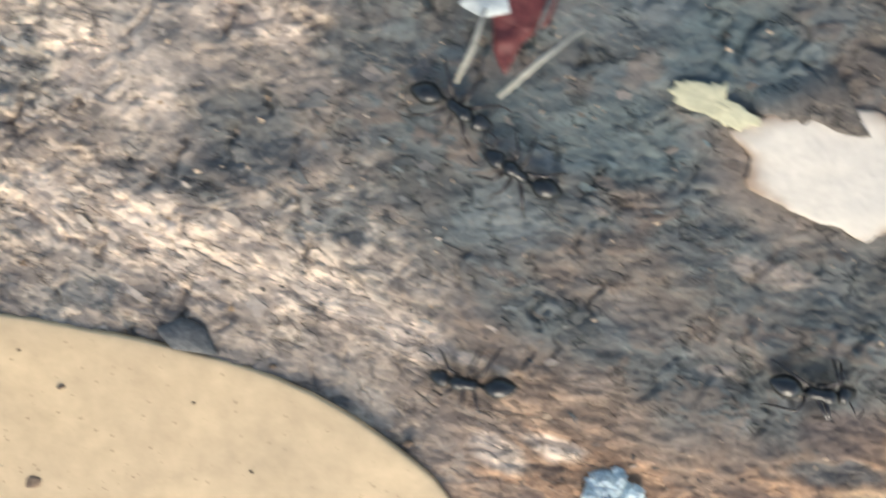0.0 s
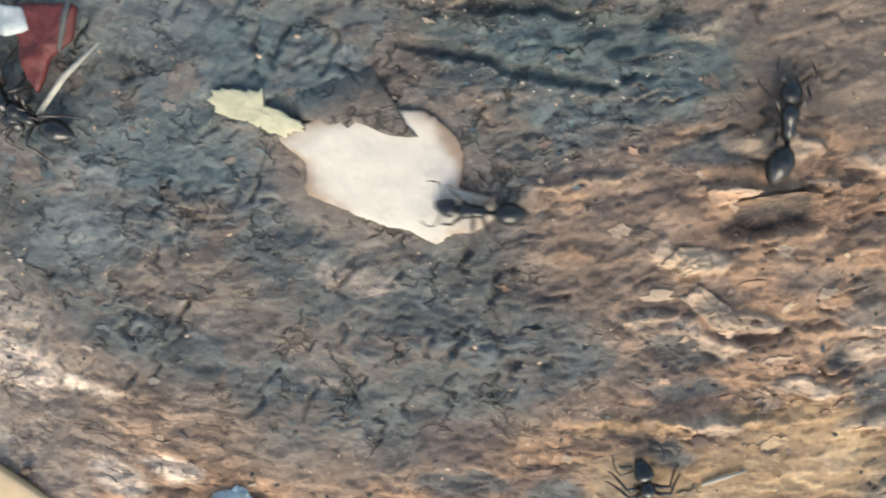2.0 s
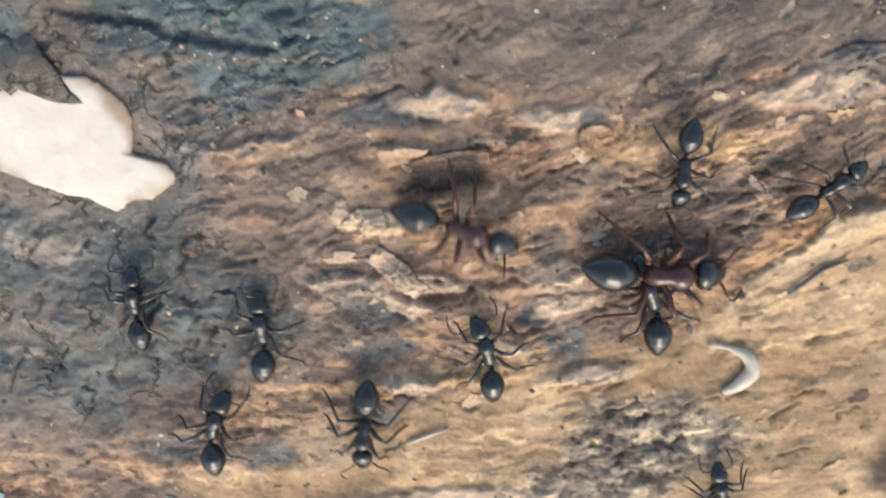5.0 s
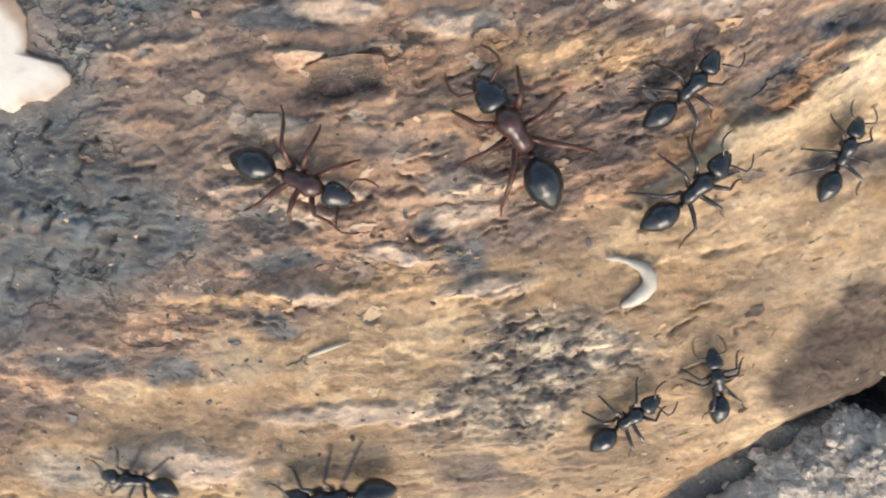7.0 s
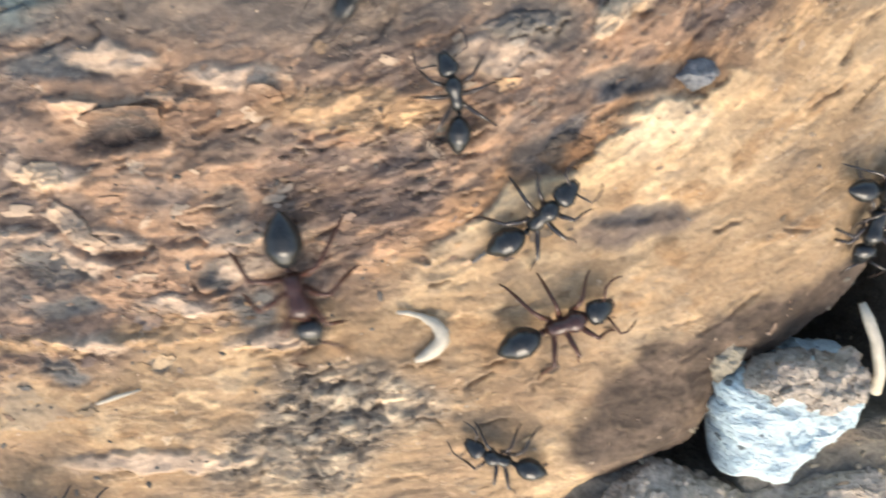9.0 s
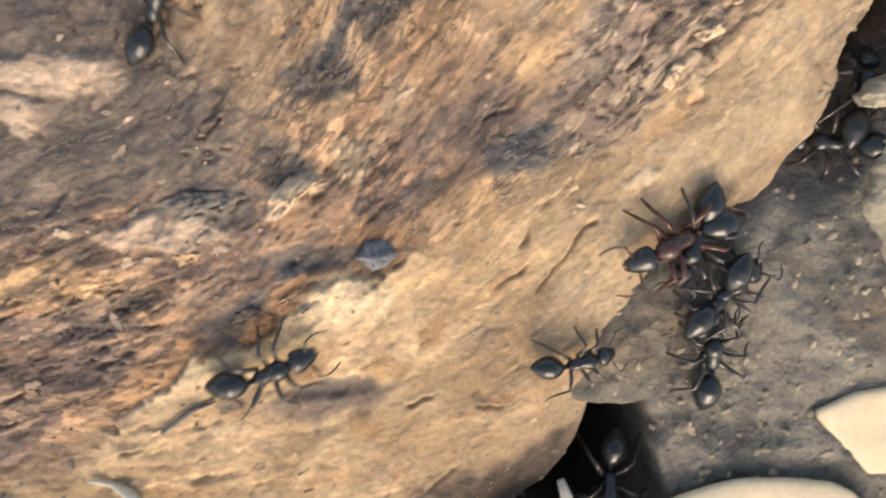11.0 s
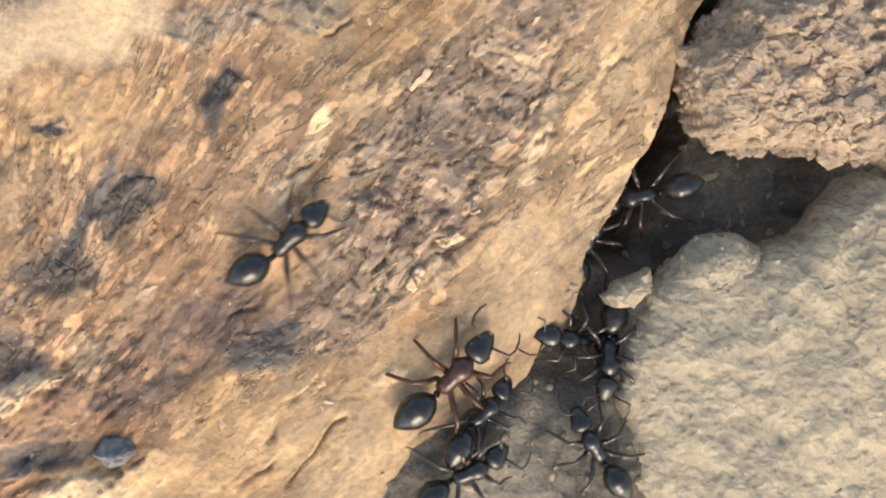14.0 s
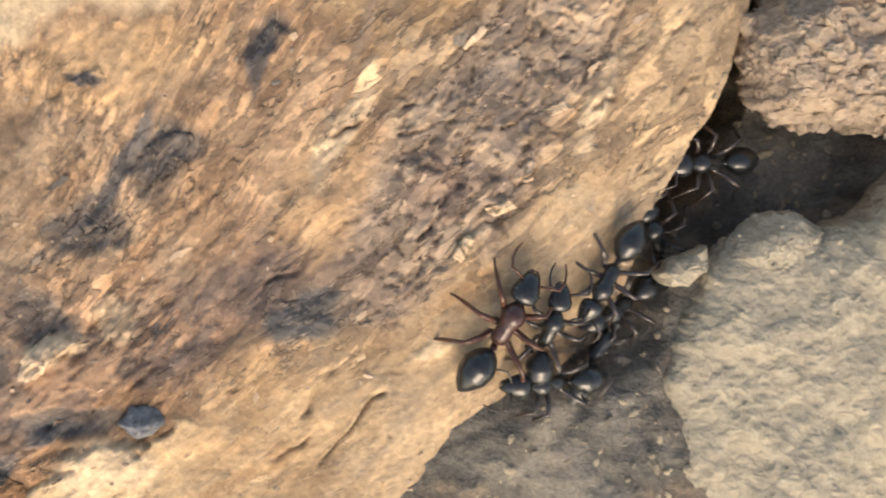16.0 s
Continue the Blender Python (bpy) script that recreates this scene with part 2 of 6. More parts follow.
# rust-brown stains; the last four also paint shade along the foot's edge
RUST_AND_SHADE = [(10.6, -2.95, 0.7, 0.40, 35), (9.9, -3.8, 0.9, 0.35, 30), (5.5, -4.6, 1.1, 0.40, 5), (7.3, -4.75, 0.9, 0.35, 8), (9.2, -4.6, 0.8, 0.35, 25), (13.55, -0.95, 0.50, 0.18, 55), (14.05, -0.05, 0.52, 0.20, 52), (14.66, 0.85, 0.48, 0.18, 60), (15.08, 1.75, 0.42, 0.16, 74)]
UMBRY = [(1.0, -3.25, 1.5, 0.42, -14), (2.6, -3.75, 0.8, 0.25, -4)]
DUSKY = [(12.44, 0.81, 0.20, 0.13, 15), (12.60, 0.88, 0.17, 0.20, 35), (12.70, 1.02, 0.10, 0.10, 30)]
DIM = [(1.75, 0.49, 0.19, 0.11, -8), (2.75, -2.92, 0.18, 0.06, 4), (3.00, -1.87, 0.43, 0.10, -7)]
PALE_TEAL = [(0.99, 0.38, 0.85, 0.42, 0), (1.00, -0.92, 0.60, 0.30, 0), (0.49, -1.68, 0.40, 0.30, 0)]
DARK = [(3.75, -1.67, 0.90, 0.28, -5), (2.33, -2.20, 0.60, 0.25, -10), (3.38, -2.80, 0.70, 0.25, 0)]
SOOT = [(7.80, 0.21, 0.75, 0.28, 3), (7.58, -1.05, 0.55, 0.16, 8), (8.97, -1.07, 0.40, 0.12, 15), (11.13, -1.61, 0.45, 0.09, 18)]
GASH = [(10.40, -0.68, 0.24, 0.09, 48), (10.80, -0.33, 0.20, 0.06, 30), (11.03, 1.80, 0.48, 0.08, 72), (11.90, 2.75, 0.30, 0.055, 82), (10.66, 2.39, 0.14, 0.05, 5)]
# tan fringe that softens the bright flake's edge
HALO = [(3.2, -0.88, 1.05, 0.68, -14)]
BED = [(3.2, -0.88, 1.15, 0.62, -14)]

BEND = np.linspace(-12, 22, 400)
SLOPE = np.interp(BEND, [-12, -3, 0, 2.5, 6.5, 9.0, 11.0, 13.0, 16.0], [-0.45, -0.45, -0.35, -0.08, 0.03, 0.40, 0.85, 1.25, 1.4])
FALL = np.cumsum(SLOPE) * (BEND[1] - BEND[0])
FALL = FALL - np.interp(9.0, BEND, FALL) - 1.0
STRETCH = np.interp(BEND, [9.5, 12.0], [1.0, 0.66])                 # longer fibres towards the soil
LONG = np.cumsum(STRETCH * np.sqrt(1 + SLOPE ** 2)) * (BEND[1] - BEND[0])


def along(x):
    """Way along the grain."""
    return np.interp(x, BEND, LONG)


def across(x, y):
    """Distance over the grain line, which bends later higher up."""
    x = x - 0.75 * np.clip(y + 2.0, 0, 3.5) * smooth(12.5, 9.0, x)
    return (y - np.interp(x, BEND, FALL)) / np.sqrt(1 + np.interp(x, BEND, SLOPE) ** 2)


def run(x, y):
    """Way along the grain of a place beside the grain line."""
    x = x - 0.75 * np.clip(y + 2.0, 0, 3.5) * smooth(12.5, 9.0, x)
    lean = np.interp(x, BEND, SLOPE)
    return along(x) + np.interp(x, BEND, STRETCH) * (y - np.interp(x, BEND, FALL)) * lean / np.sqrt(1 + lean ** 2)


def foot_x(y):
    return np.interp(y, [b for _, b in FOOT], [a for a, _ in FOOT])


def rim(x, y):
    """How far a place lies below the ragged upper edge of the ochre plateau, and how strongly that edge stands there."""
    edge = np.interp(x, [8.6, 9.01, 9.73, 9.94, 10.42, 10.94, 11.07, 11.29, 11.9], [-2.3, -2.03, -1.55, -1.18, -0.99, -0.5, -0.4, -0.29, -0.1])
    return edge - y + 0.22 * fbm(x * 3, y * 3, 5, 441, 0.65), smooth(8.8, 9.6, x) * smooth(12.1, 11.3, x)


def zones(x, y):
    wx, wy = x + 0.28 * fbm(x * 1.6, y * 1.6, 4, 40), y + 0.28 * fbm(x * 1.6, y * 1.6, 4, 50)
    soft = lambda outline, w: smooth(-w, w, inside(wx, wy, outline))  # noqa: E731
    d, there = rim(x, y)
    return {"ochre": soft(OCHRE, 0.22) * (1 - 0.9 * there * smooth(0.02, -0.06, d)), "slate": soft(SLATE, 0.35), "grey": soft(GREY, 0.22), "umber": soft(UMBER, 0.13),
            "moss": soft(MOSS, 0.2), "tan": soft(TAN, 0.35), "taupe": soft(TAUPE, 0.3), "cream": soft(CREAM, 0.07)}


def blots(x, y, some, edge=0.35):
    """How far a place lies in worn patches with ragged edges."""
    wx, wy = x + 0.10 * fbm(x * 4, y * 4, 4, 401), y + 0.10 * fbm(x * 4, y * 4, 4, 411)
    out = np.zeros(np.shape(x))
    for cx, cy, rx, ry, turn in some:
        c, s = math.cos(radians(turn)), math.sin(radians(turn))
        u, v = ((wx - cx) * c + (wy - cy) * s) / rx, ((wy - cy) * c - (wx - cx) * s) / ry
        out = np.maximum(out, smooth(1 + edge, 1 - edge, np.hypot(u, v)))
    return out


def slits(x, v, scale, seed, share, width=0.10, length=0.42):
    """Short cracks: depth of the slit, and the lip beside it."""
    _, _, r1, r2, ox, oy = cells(x * scale, v * scale, seed)
    turn = (r2 - 0.5) * 1.1
    a, b = ox * np.cos(turn) + oy * np.sin(turn), oy * np.cos(turn) - ox * np.sin(turn)
    b = b + 0.07 * np.sin(a * (3 + 9 * r2) + r1 * 40) + 0.05 * np.sin(a * 17 + r2 * 50)
    on = (r1 < share) * smooth(length, length * 0.6, np.abs(a))
    return on * np.exp(-(b / width) ** 2), on * smooth(-0.5, -0.05, b) * (b < 0.02)


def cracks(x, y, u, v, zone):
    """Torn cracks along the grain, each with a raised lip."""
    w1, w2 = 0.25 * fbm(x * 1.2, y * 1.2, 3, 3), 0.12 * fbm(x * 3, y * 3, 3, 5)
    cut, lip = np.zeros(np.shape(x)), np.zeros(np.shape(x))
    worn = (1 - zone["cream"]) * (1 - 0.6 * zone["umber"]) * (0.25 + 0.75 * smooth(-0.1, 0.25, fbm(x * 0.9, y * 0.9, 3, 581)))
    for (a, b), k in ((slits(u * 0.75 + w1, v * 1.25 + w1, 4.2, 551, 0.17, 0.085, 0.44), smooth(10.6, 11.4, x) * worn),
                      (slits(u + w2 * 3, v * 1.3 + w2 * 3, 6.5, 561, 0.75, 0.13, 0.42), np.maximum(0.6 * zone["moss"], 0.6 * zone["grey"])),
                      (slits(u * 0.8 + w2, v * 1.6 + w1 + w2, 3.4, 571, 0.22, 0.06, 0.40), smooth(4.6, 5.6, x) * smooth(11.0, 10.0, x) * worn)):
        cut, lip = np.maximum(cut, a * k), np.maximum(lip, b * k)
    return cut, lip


def layers(x, y, u, v):
    """Thin torn layers: the number of the layer that shows, and the height of its ragged steps."""
    q = 4.2 * fbm(u * 0.8, v * 1.4, 6, 601, 0.65) + 2.0 * fbm(u * 2.6, v * 3.4, 5, 611, 0.65)
    k = np.floor(q)
    f = q - k
    return k, k + smooth(0.0, 0.10, f) * 0.75 + 0.25 * f


def wood_height(x, y, zone=None):
    zone = zone or zones(x, y)
    u, v = run(x, y), across(x, y)
    ochre, slate, grey = zone["ochre"], zone["slate"], zone["grey"]
    w1, w2 = 0.25 * fbm(x * 1.2, y * 1.2, 3, 3), 0.12 * fbm(x * 3, y * 3, 3, 5)
    rough = np.clip(1 - 0.75 * np.maximum(ochre, zone["tan"]), 0, 1)
    calm = (1 - 0.35 * smooth(10.0, 12.5, x)) * (1 - 0.2 * smooth(3.5, 0.5, x)) * (1 - 0.45 * zone["taupe"]) * (1 - 0.6 * zone["cream"])
    calm = np.maximum(calm * (1 - 0.3 * slate), 0.9 * grey)
    fine = np.maximum((0.20 + 0.9 * smooth(-0.25, 0.35, fbm(x * 0.9, y * 0.9, 3, 701))) * calm, 0.9 * zone["moss"])
    h = 0.10 * fbm(x * 0.45, y * 0.45, 3, 11) + 0.045 * calm * fbm(u * 0.7, v * 2.2, 4, 12)
    # thin torn layers that lie along the grain
    _, gap, r1, r2, ox, oy = cells(u * 1.0 + w1 * 3, v * 1.9 + w1 * 3 + w2 * 2, 21)
    h = h + calm * rough * smooth(0.0, 0.22, gap) * (0.040 * (r1 - 0.4) + 0.03 * oy * (r2 - 0.3))
    _, gap, r1, r2, ox, oy = cells(u * 3.2 + w2 * 5, v * 4.6 + w2 * 6, 31)
    h = h + calm * (0.2 + 0.8 * rough) * smooth(0.0, 0.3, gap) * (0.020 * (r1 - 0.4) + 0.012 * oy * (r2 - 0.3))
    _, step = layers(x, y, u, v)
    h = h + calm * (0.35 + 0.65 * rough) * 0.022 * step
    # crumbling blocks of the dark weathered part
    _, gap, r1, r2, ox, oy = cells(x * 3.4 + w2 * 7, y * 4.0 + w2 * 7, 61)
    crust = smooth(1.8, -0.2, x)
    h = h + np.maximum((0.2 + 0.45 * fine) * slate, 0.9 * fine * crust) * smooth(0.0, 0.25, gap) * (0.030 * (r1 - 0.3) + 0.012 * oy)
    _, gap, r1, r2, ox, oy = cells(x * 5.5 + w1 * 9, y * 7.5 + w1 * 9, 65)
    h = h + np.maximum(crust * (0.12 + 0.40 * fine), 1.3 * blots(x, y, STONE, 0.5)) * smooth(0.0, 0.2, gap) * (0.05 * (r1 - 0.2) + 0.03 * oy * (r2 - 0.3))
    # short cracks with a raised lip
    for scale, seed, share, deep in ((2.0, 501, 0.30, 0.07), (4.2, 511, 0.34, 0.05), (7.5, 521, 0.20, 0.028)):
        cut, lip = slits(u + w2, v * 1.4 + w2, scale, seed, share)
        h = h + fine * (0.35 + 0.65 * rough) * deep * (0.35 * lip - cut)
    cut, lip = cracks(x, y, u, v, zone)
    h = h + 0.075 * (0.35 * lip - cut)
    cut, lip = slits(u * 0.8 + w1, v * 1.3 + w2 * 2, 6.5, 541, 0.36, 0.10, 0.40)
    h = h + 0.05 * grey * (0.5 * lip - cut)
    cut, lip = slits(y * 0.8 - 0.25 * x + w2, x * 1.2 + 2 * w2, 2.6, 531, 0.30, 0.09, 0.42)
    h = h + (0.5 + 0.5 * fine) * (0.8 * slate + 0.9 * smooth(1.5, -1.0, x) + 0.7 * zone["taupe"]) * 0.10 * (0.2 * lip - cut)
    # crumbs and fibres
    h = h + 0.010 * calm * fbm(u * 5, v * 8, 3, 71) * (0.5 + 0.5 * rough) + 0.014 * calm * fbm(u * 2.2, v * 3.2, 5, 75, 0.6) * ochre
    h = h + fine * (0.007 + 0.022 * grey + 0.035 * zone["moss"] + 0.008 * slate) * fbm(x * 9, y * 9, 3, 81)
    _, gap, r1, r2, ox, oy = cells(x * 7 + w2 * 6, y * 7 + w2 * 6, 85)
    h = h + fine * (grey * 0.05 + zone["moss"] * 0.07 + 0.05 * zone["umber"] + 0.010 * (1 - ochre)) * (r1 - 0.45) * smooth(0.0, 0.3, gap)
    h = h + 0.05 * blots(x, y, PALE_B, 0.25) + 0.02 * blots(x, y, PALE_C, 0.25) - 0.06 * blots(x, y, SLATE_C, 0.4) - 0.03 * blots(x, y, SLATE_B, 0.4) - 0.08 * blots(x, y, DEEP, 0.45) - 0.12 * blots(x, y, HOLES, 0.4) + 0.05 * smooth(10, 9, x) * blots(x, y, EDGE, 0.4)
    d, there = rim(x, y)
    h = h + 0.075 * there * smooth(-0.02, 0.06, d) * np.exp(-np.clip(d, 0, 9) / 0.7)
    bed = blots(x, y, BED, 0.15)
    h = h * (1 - 0.85 * bed) + 0.02 * bed
    # rounded lip of the foot, then down under the soil
    d = (foot_x(y) - x) * 0.75 + 0.10 * fbm(x * 1.5, y * 1.5, 4, 91)
    h = h - 0.34 * smooth(0.72, 0.0, d) ** 2 - 7.0 * smooth(0.02, -0.2, d)
    # the far edges sink into the ground
    return h - 2.5 * np.maximum(np.maximum(smooth(-5.4, -7.2, x), smooth(5.6, 7.2, y)), smooth(-6.4, -8.0, y))


def soil_height(x, y):
    d = x - foot_x(y)
    w = 0.2 * fbm(x * 2, y * 2, 3, 103)
    _, gap, r1, r2, ox, oy = cells(x * 2.2 + w, y * 2.2 + w, 111)
    h = -0.30 + 0.10 * fbm(x * 0.8, y * 0.8, 3, 101) + 0.035 * fbm(x * 4, y * 4, 4, 105) + 0.06 * (r1 - 0.5) * smooth(0, 0.3, gap)
    _, gap, r1, r2, ox, oy = cells(x * 9, y * 9, 121)
    h = h + 0.03 * (r1 - 0.4) * smooth(0, 0.3, gap) + 0.10 * smooth(0.0, 2.0, d)
    h = h - 0.50 * smooth(0.70, 0.25, d + 0.15 * fbm(x * 2, y * 2, 3, 141)) * smooth(0.2, 1.3, y)
    h = h + 0.16 * smooth(0.45, 0.0, d) * smooth(-1.6, -0.8, y) * smooth(1.0, 0.3, y)
    # the burrows between the clods, and the gap along the foot
    n = 0.12 * fbm(x * 3, y * 3, 4, 131)
    for outline, deep in ((BURROW, 0.75), (HOLLOW, 3.0), (SIDE_GAP, 1.6)):
        h = h - deep * smooth(-0.08, 0.12, inside(x + 0.6 * n, y - 0.5 * n, outline))
    gap = smooth(0.7, 0.3, np.abs(d - 0.22) + n) * smooth(-1.3, -1.9, y) * smooth(-4.3, -3.7, y)
    gap = np.maximum(gap, smooth(0.5, 0.2, np.abs(d - 0.1) + n) * smooth(2.0, 2.5, y) * 0.8)
    h = h - 1.4 * gap
    return -0.3 + (h + 0.3) * smooth(34, 12, np.hypot(x - 14.0, y))


# ---- materials ----
def material(name, rough=0.8, metal=0.0):
    m = bpy.data.materials.new(name)
    m.use_nodes = True
    b = m.node_tree.nodes["Principled BSDF"]
    b.inputs["Roughness"].default_value, b.inputs["Metallic"].default_value = rough, metal
    return m, m.node_tree, b


def node(tree, kind, **values):
    n = tree.nodes.new(kind)
    for key, v in values.items():
        n.inputs[key.replace("_", " ")].default_value = v
    return n


def ramp(tree, source, stops):
    r = tree.nodes.new("ShaderNodeValToRGB")
    while len(r.color_ramp.elements) < len(stops):
        r.color_ramp.elements.new(0.5)
    for e, (at, c) in zip(r.color_ramp.elements, stops):
        e.position, e.color = at, (*c, 1) if len(c) == 3 else c
    tree.links.new(source, r.inputs[0])
    return r.outputs[0]


def mix(tree, kind, factor, a, b):
    m = tree.nodes.new("ShaderNodeMix")
    m.data_type, m.blend_type = "RGBA", kind
    for socket, v in ((m.inputs[0], factor), (m.inputs[6], a), (m.inputs[7], b)):
        if hasattr(v, "is_output"):
            tree.links.new(v, socket)
        else:
            socket.default_value = v if not isinstance(v, tuple) else (*v, 1)
    return m.outputs[2]


def grained(name, base, grain=900.0, contrast=0.35, bump=0.4, depth=0.0003, rough=0.85, attribute="", stretch=(1, 1, 1), spots=None, random_tint=0.0):
    """A surface with colour at two scales and fine relief. base: a colour, or the attribute that holds it."""
    m, tree, b = material(name, rough)
    place = tree.nodes.new("ShaderNodeTexCoord")
    map_ = node(tree, "ShaderNodeMapping", Scale=stretch)
    tree.links.new(place.outputs["Object"], map_.inputs[0])
    fine = node(tree, "ShaderNodeTexNoise", Scale=grain, Detail=6.0, Roughness=0.62)
    broad = node(tree, "ShaderNodeTexNoise", Scale=grain * 0.17, Detail=4.0, Roughness=0.6)
    for n in (fine, broad):
        tree.links.new(map_.outputs[0], n.inputs["Vector"])
    if attribute:
        colour = tree.nodes.new("ShaderNodeVertexColor")
        colour.layer_name = attribute
        colour = colour.outputs[0]
    else:
        rgb = tree.nodes.new("ShaderNodeRGB")
        rgb.outputs[0].default_value = (*base, 1)
        colour = rgb.outputs[0]
    lo, hi = 1 - contrast, 1 + contrast
    colour = mix(tree, "MULTIPLY", 1.0, colour, ramp(tree, fine.outputs[0], [(0.28, (lo, lo, lo)), (0.72, (hi, hi, hi))]))
    k = contrast * 0.6
    colour = mix(tree, "MULTIPLY", 1.0, colour, ramp(tree, broad.outputs[0], [(0.3, (1 - k, 1 - k, 1 - k * 0.8)), (0.7, (1 + k, 1 + k * 0.9, 1 + k * 0.7))]))
    if spots:
        dots = node(tree, "ShaderNodeTexVoronoi", Scale=spots[0])
        tree.links.new(map_.outputs[0], dots.inputs["Vector"])
        size = node(tree, "ShaderNodeTexNoise", Scale=spots[0] * 0.6, Detail=5.0)
        tree.links.new(map_.outputs[0], size.inputs["Vector"])
        wide = node(tree, "ShaderNodeMath")
        wide.operation = "SUBTRACT"
        tree.links.new(dots.outputs[0], wide.inputs[0])
        tree.links.new(ramp(tree, size.outputs[0], [(0.45, (0, 0, 0)), (0.75, (spots[1] * 1.6,) * 3)]), wide.inputs[1])
        colour = mix(tree, "MIX", ramp(tree, wide.outputs[0], [(0.0, (0.9, 0.9, 0.9)), (0.05, (0, 0, 0))]), colour, spots[2])
    if random_tint:
        info = tree.nodes.new("ShaderNodeObjectInfo")
        lo, hi = 1 - random_tint, 1 + random_tint
        colour = mix(tree, "MULTIPLY", 1.0, colour, ramp(tree, info.outputs["Random"], [(0.0, (lo, lo, lo * 1.06)), (1.0, (hi, hi, hi * 0.94))]))
    tree.links.new(colour, b.inputs["Base Color"])
    swell = node(tree, "ShaderNodeBump", Strength=bump, Distance=depth * 3.5)
    tree.links.new(broad.outputs[0], swell.inputs["Height"])
    rel = node(tree, "ShaderNodeBump", Strength=bump, Distance=depth)
    tree.links.new(fine.outputs[0], rel.inputs["Height"])
    tree.links.new(swell.outputs[0], rel.inputs["Normal"])
    tree.links.new(rel.outputs[0], b.inputs["Normal"])
    b.inputs["Specular IOR Level"].default_value = 0.3
    return m


def sums(tree, kind, a, b=None):
    n = tree.nodes.new("ShaderNodeMath")
    n.operation = kind
    for socket, v in zip(n.inputs, (a, b)):
        if hasattr(v, "is_output"):
            tree.links.new(v, socket)
        elif v is not None:
            socket.default_value = v
    return n.outputs[0]


def weathered_wood():
    """Torn layers that follow the grain, with lips painted pale as if lit and shade painted under them, and cracks
    where the mask asks for them.
    """
    m, tree, b = material("weathered wood", 0.82)
    link = tree.links.new
    place = tree.nodes.new("ShaderNodeTexCoord")
    tint, mask = tree.nodes.new("ShaderNodeVertexColor"), tree.nodes.new("ShaderNodeVertexColor")
    tint.layer_name, mask.layer_name = "tint", "mask"
    part = tree.nodes.new("ShaderNodeSeparateColor")
    link(mask.outputs[0], part.inputs[0])
    peel, crack = part.outputs[0], part.outputs[1]
    grain = tree.nodes.new("ShaderNodeAttribute")
    grain.attribute_name = "grain"
    fine = node(tree, "ShaderNodeTexNoise", Scale=1700.0, Detail=6.0, Roughness=0.66)
    broad = node(tree, "ShaderNodeTexNoise", Scale=260.0, Detail=4.0, Roughness=0.6)
    for n in (fine, broad):
        link(place.outputs["Object"], n.inputs["Vector"])
    grey = lambda v: (v, v, v)  # noqa: E731
    colour = mix(tree, "MULTIPLY", 1.0, tint.outputs[0], ramp(tree, fine.outputs[0], [(0.30, grey(0.79)), (0.70, grey(1.21))]))
    colour = mix(tree, "MULTIPLY", 1.0, colour, ramp(tree, broad.outputs[0], [(0.3, (0.85, 0.85, 0.87)), (0.7, (1.15, 1.13, 1.1))]))
    normal = None
    for stretch, scale, count, shift, deep, pale in (((0.8, 1.6, 1.0), 1.0, 13.0, 0.0, 0.00045, 0.9), ((0.9, 1.6, 1.0), 2.8, 9.0, 40.0, 0.00020, 0.65)):
        map_ = node(tree, "ShaderNodeMapping", Scale=stretch, Location=(shift, shift * 0.7, 0.0))
        link(grain.outputs["Vector"], map_.inputs[0])
        n = node(tree, "ShaderNodeTexNoise", Scale=scale, Detail=7.0, Roughness=0.55, Distortion=0.3)
        link(map_.outputs[0], n.inputs["Vector"])
        q = sums(tree, "MULTIPLY", n.outputs[0], count)
        k, f = sums(tree, "FLOOR", q), sums(tree, "FRACT", q)
        pick = tree.nodes.new("ShaderNodeTexWhiteNoise")
        pick.noise_dimensions = "1D"
        link(k, pick.inputs["W"])
        colour = mix(tree, "MULTIPLY", peel, colour, ramp(tree, pick.outputs["Value"], [(0.0, (0.66, 0.65, 0.66)), (0.45, (0.98, 0.98, 0.98)), (1.0, (1.36, 1.31, 1.24))]))
        sparse = node(tree, "ShaderNodeTexNoise", Scale=scale * 2.3, Detail=2.0)
        link(map_.outputs[0], sparse.inputs["Vector"])
        shown = sums(tree, "MULTIPLY", ramp(tree, sparse.outputs[0], [(0.42, grey(0.0)), (0.57, grey(1.0))]), peel)
        # light on the lips and shade below them, mixed into the colour
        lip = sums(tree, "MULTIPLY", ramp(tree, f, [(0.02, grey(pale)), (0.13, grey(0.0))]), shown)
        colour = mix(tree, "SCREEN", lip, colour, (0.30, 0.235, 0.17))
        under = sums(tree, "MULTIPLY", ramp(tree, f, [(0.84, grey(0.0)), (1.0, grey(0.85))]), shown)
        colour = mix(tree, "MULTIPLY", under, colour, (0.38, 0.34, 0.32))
        step = sums(tree, "ADD", k, ramp(tree, f, [(0.0, grey(0.0)), (0.14, grey(1.0))]))
        rel = node(tree, "ShaderNodeBump", Distance=deep)
        link(shown, rel.inputs["Strength"])
        link(step, rel.inputs["Height"])
        if normal:
            link(normal, rel.inputs["Normal"])
        normal = rel.outputs[0]
    bend = node(tree, "ShaderNodeTexNoise", Scale=700.0, Detail=3.0)
    link(place.outputs["Object"], bend.inputs["Vector"])
    moved = mix(tree, "LINEAR_LIGHT", 0.0016, place.outputs["Object"], bend.outputs["Color"])
    gaps = node(tree, "ShaderNodeTexVoronoi", Scale=330.0)
    gaps.feature = "DISTANCE_TO_EDGE"
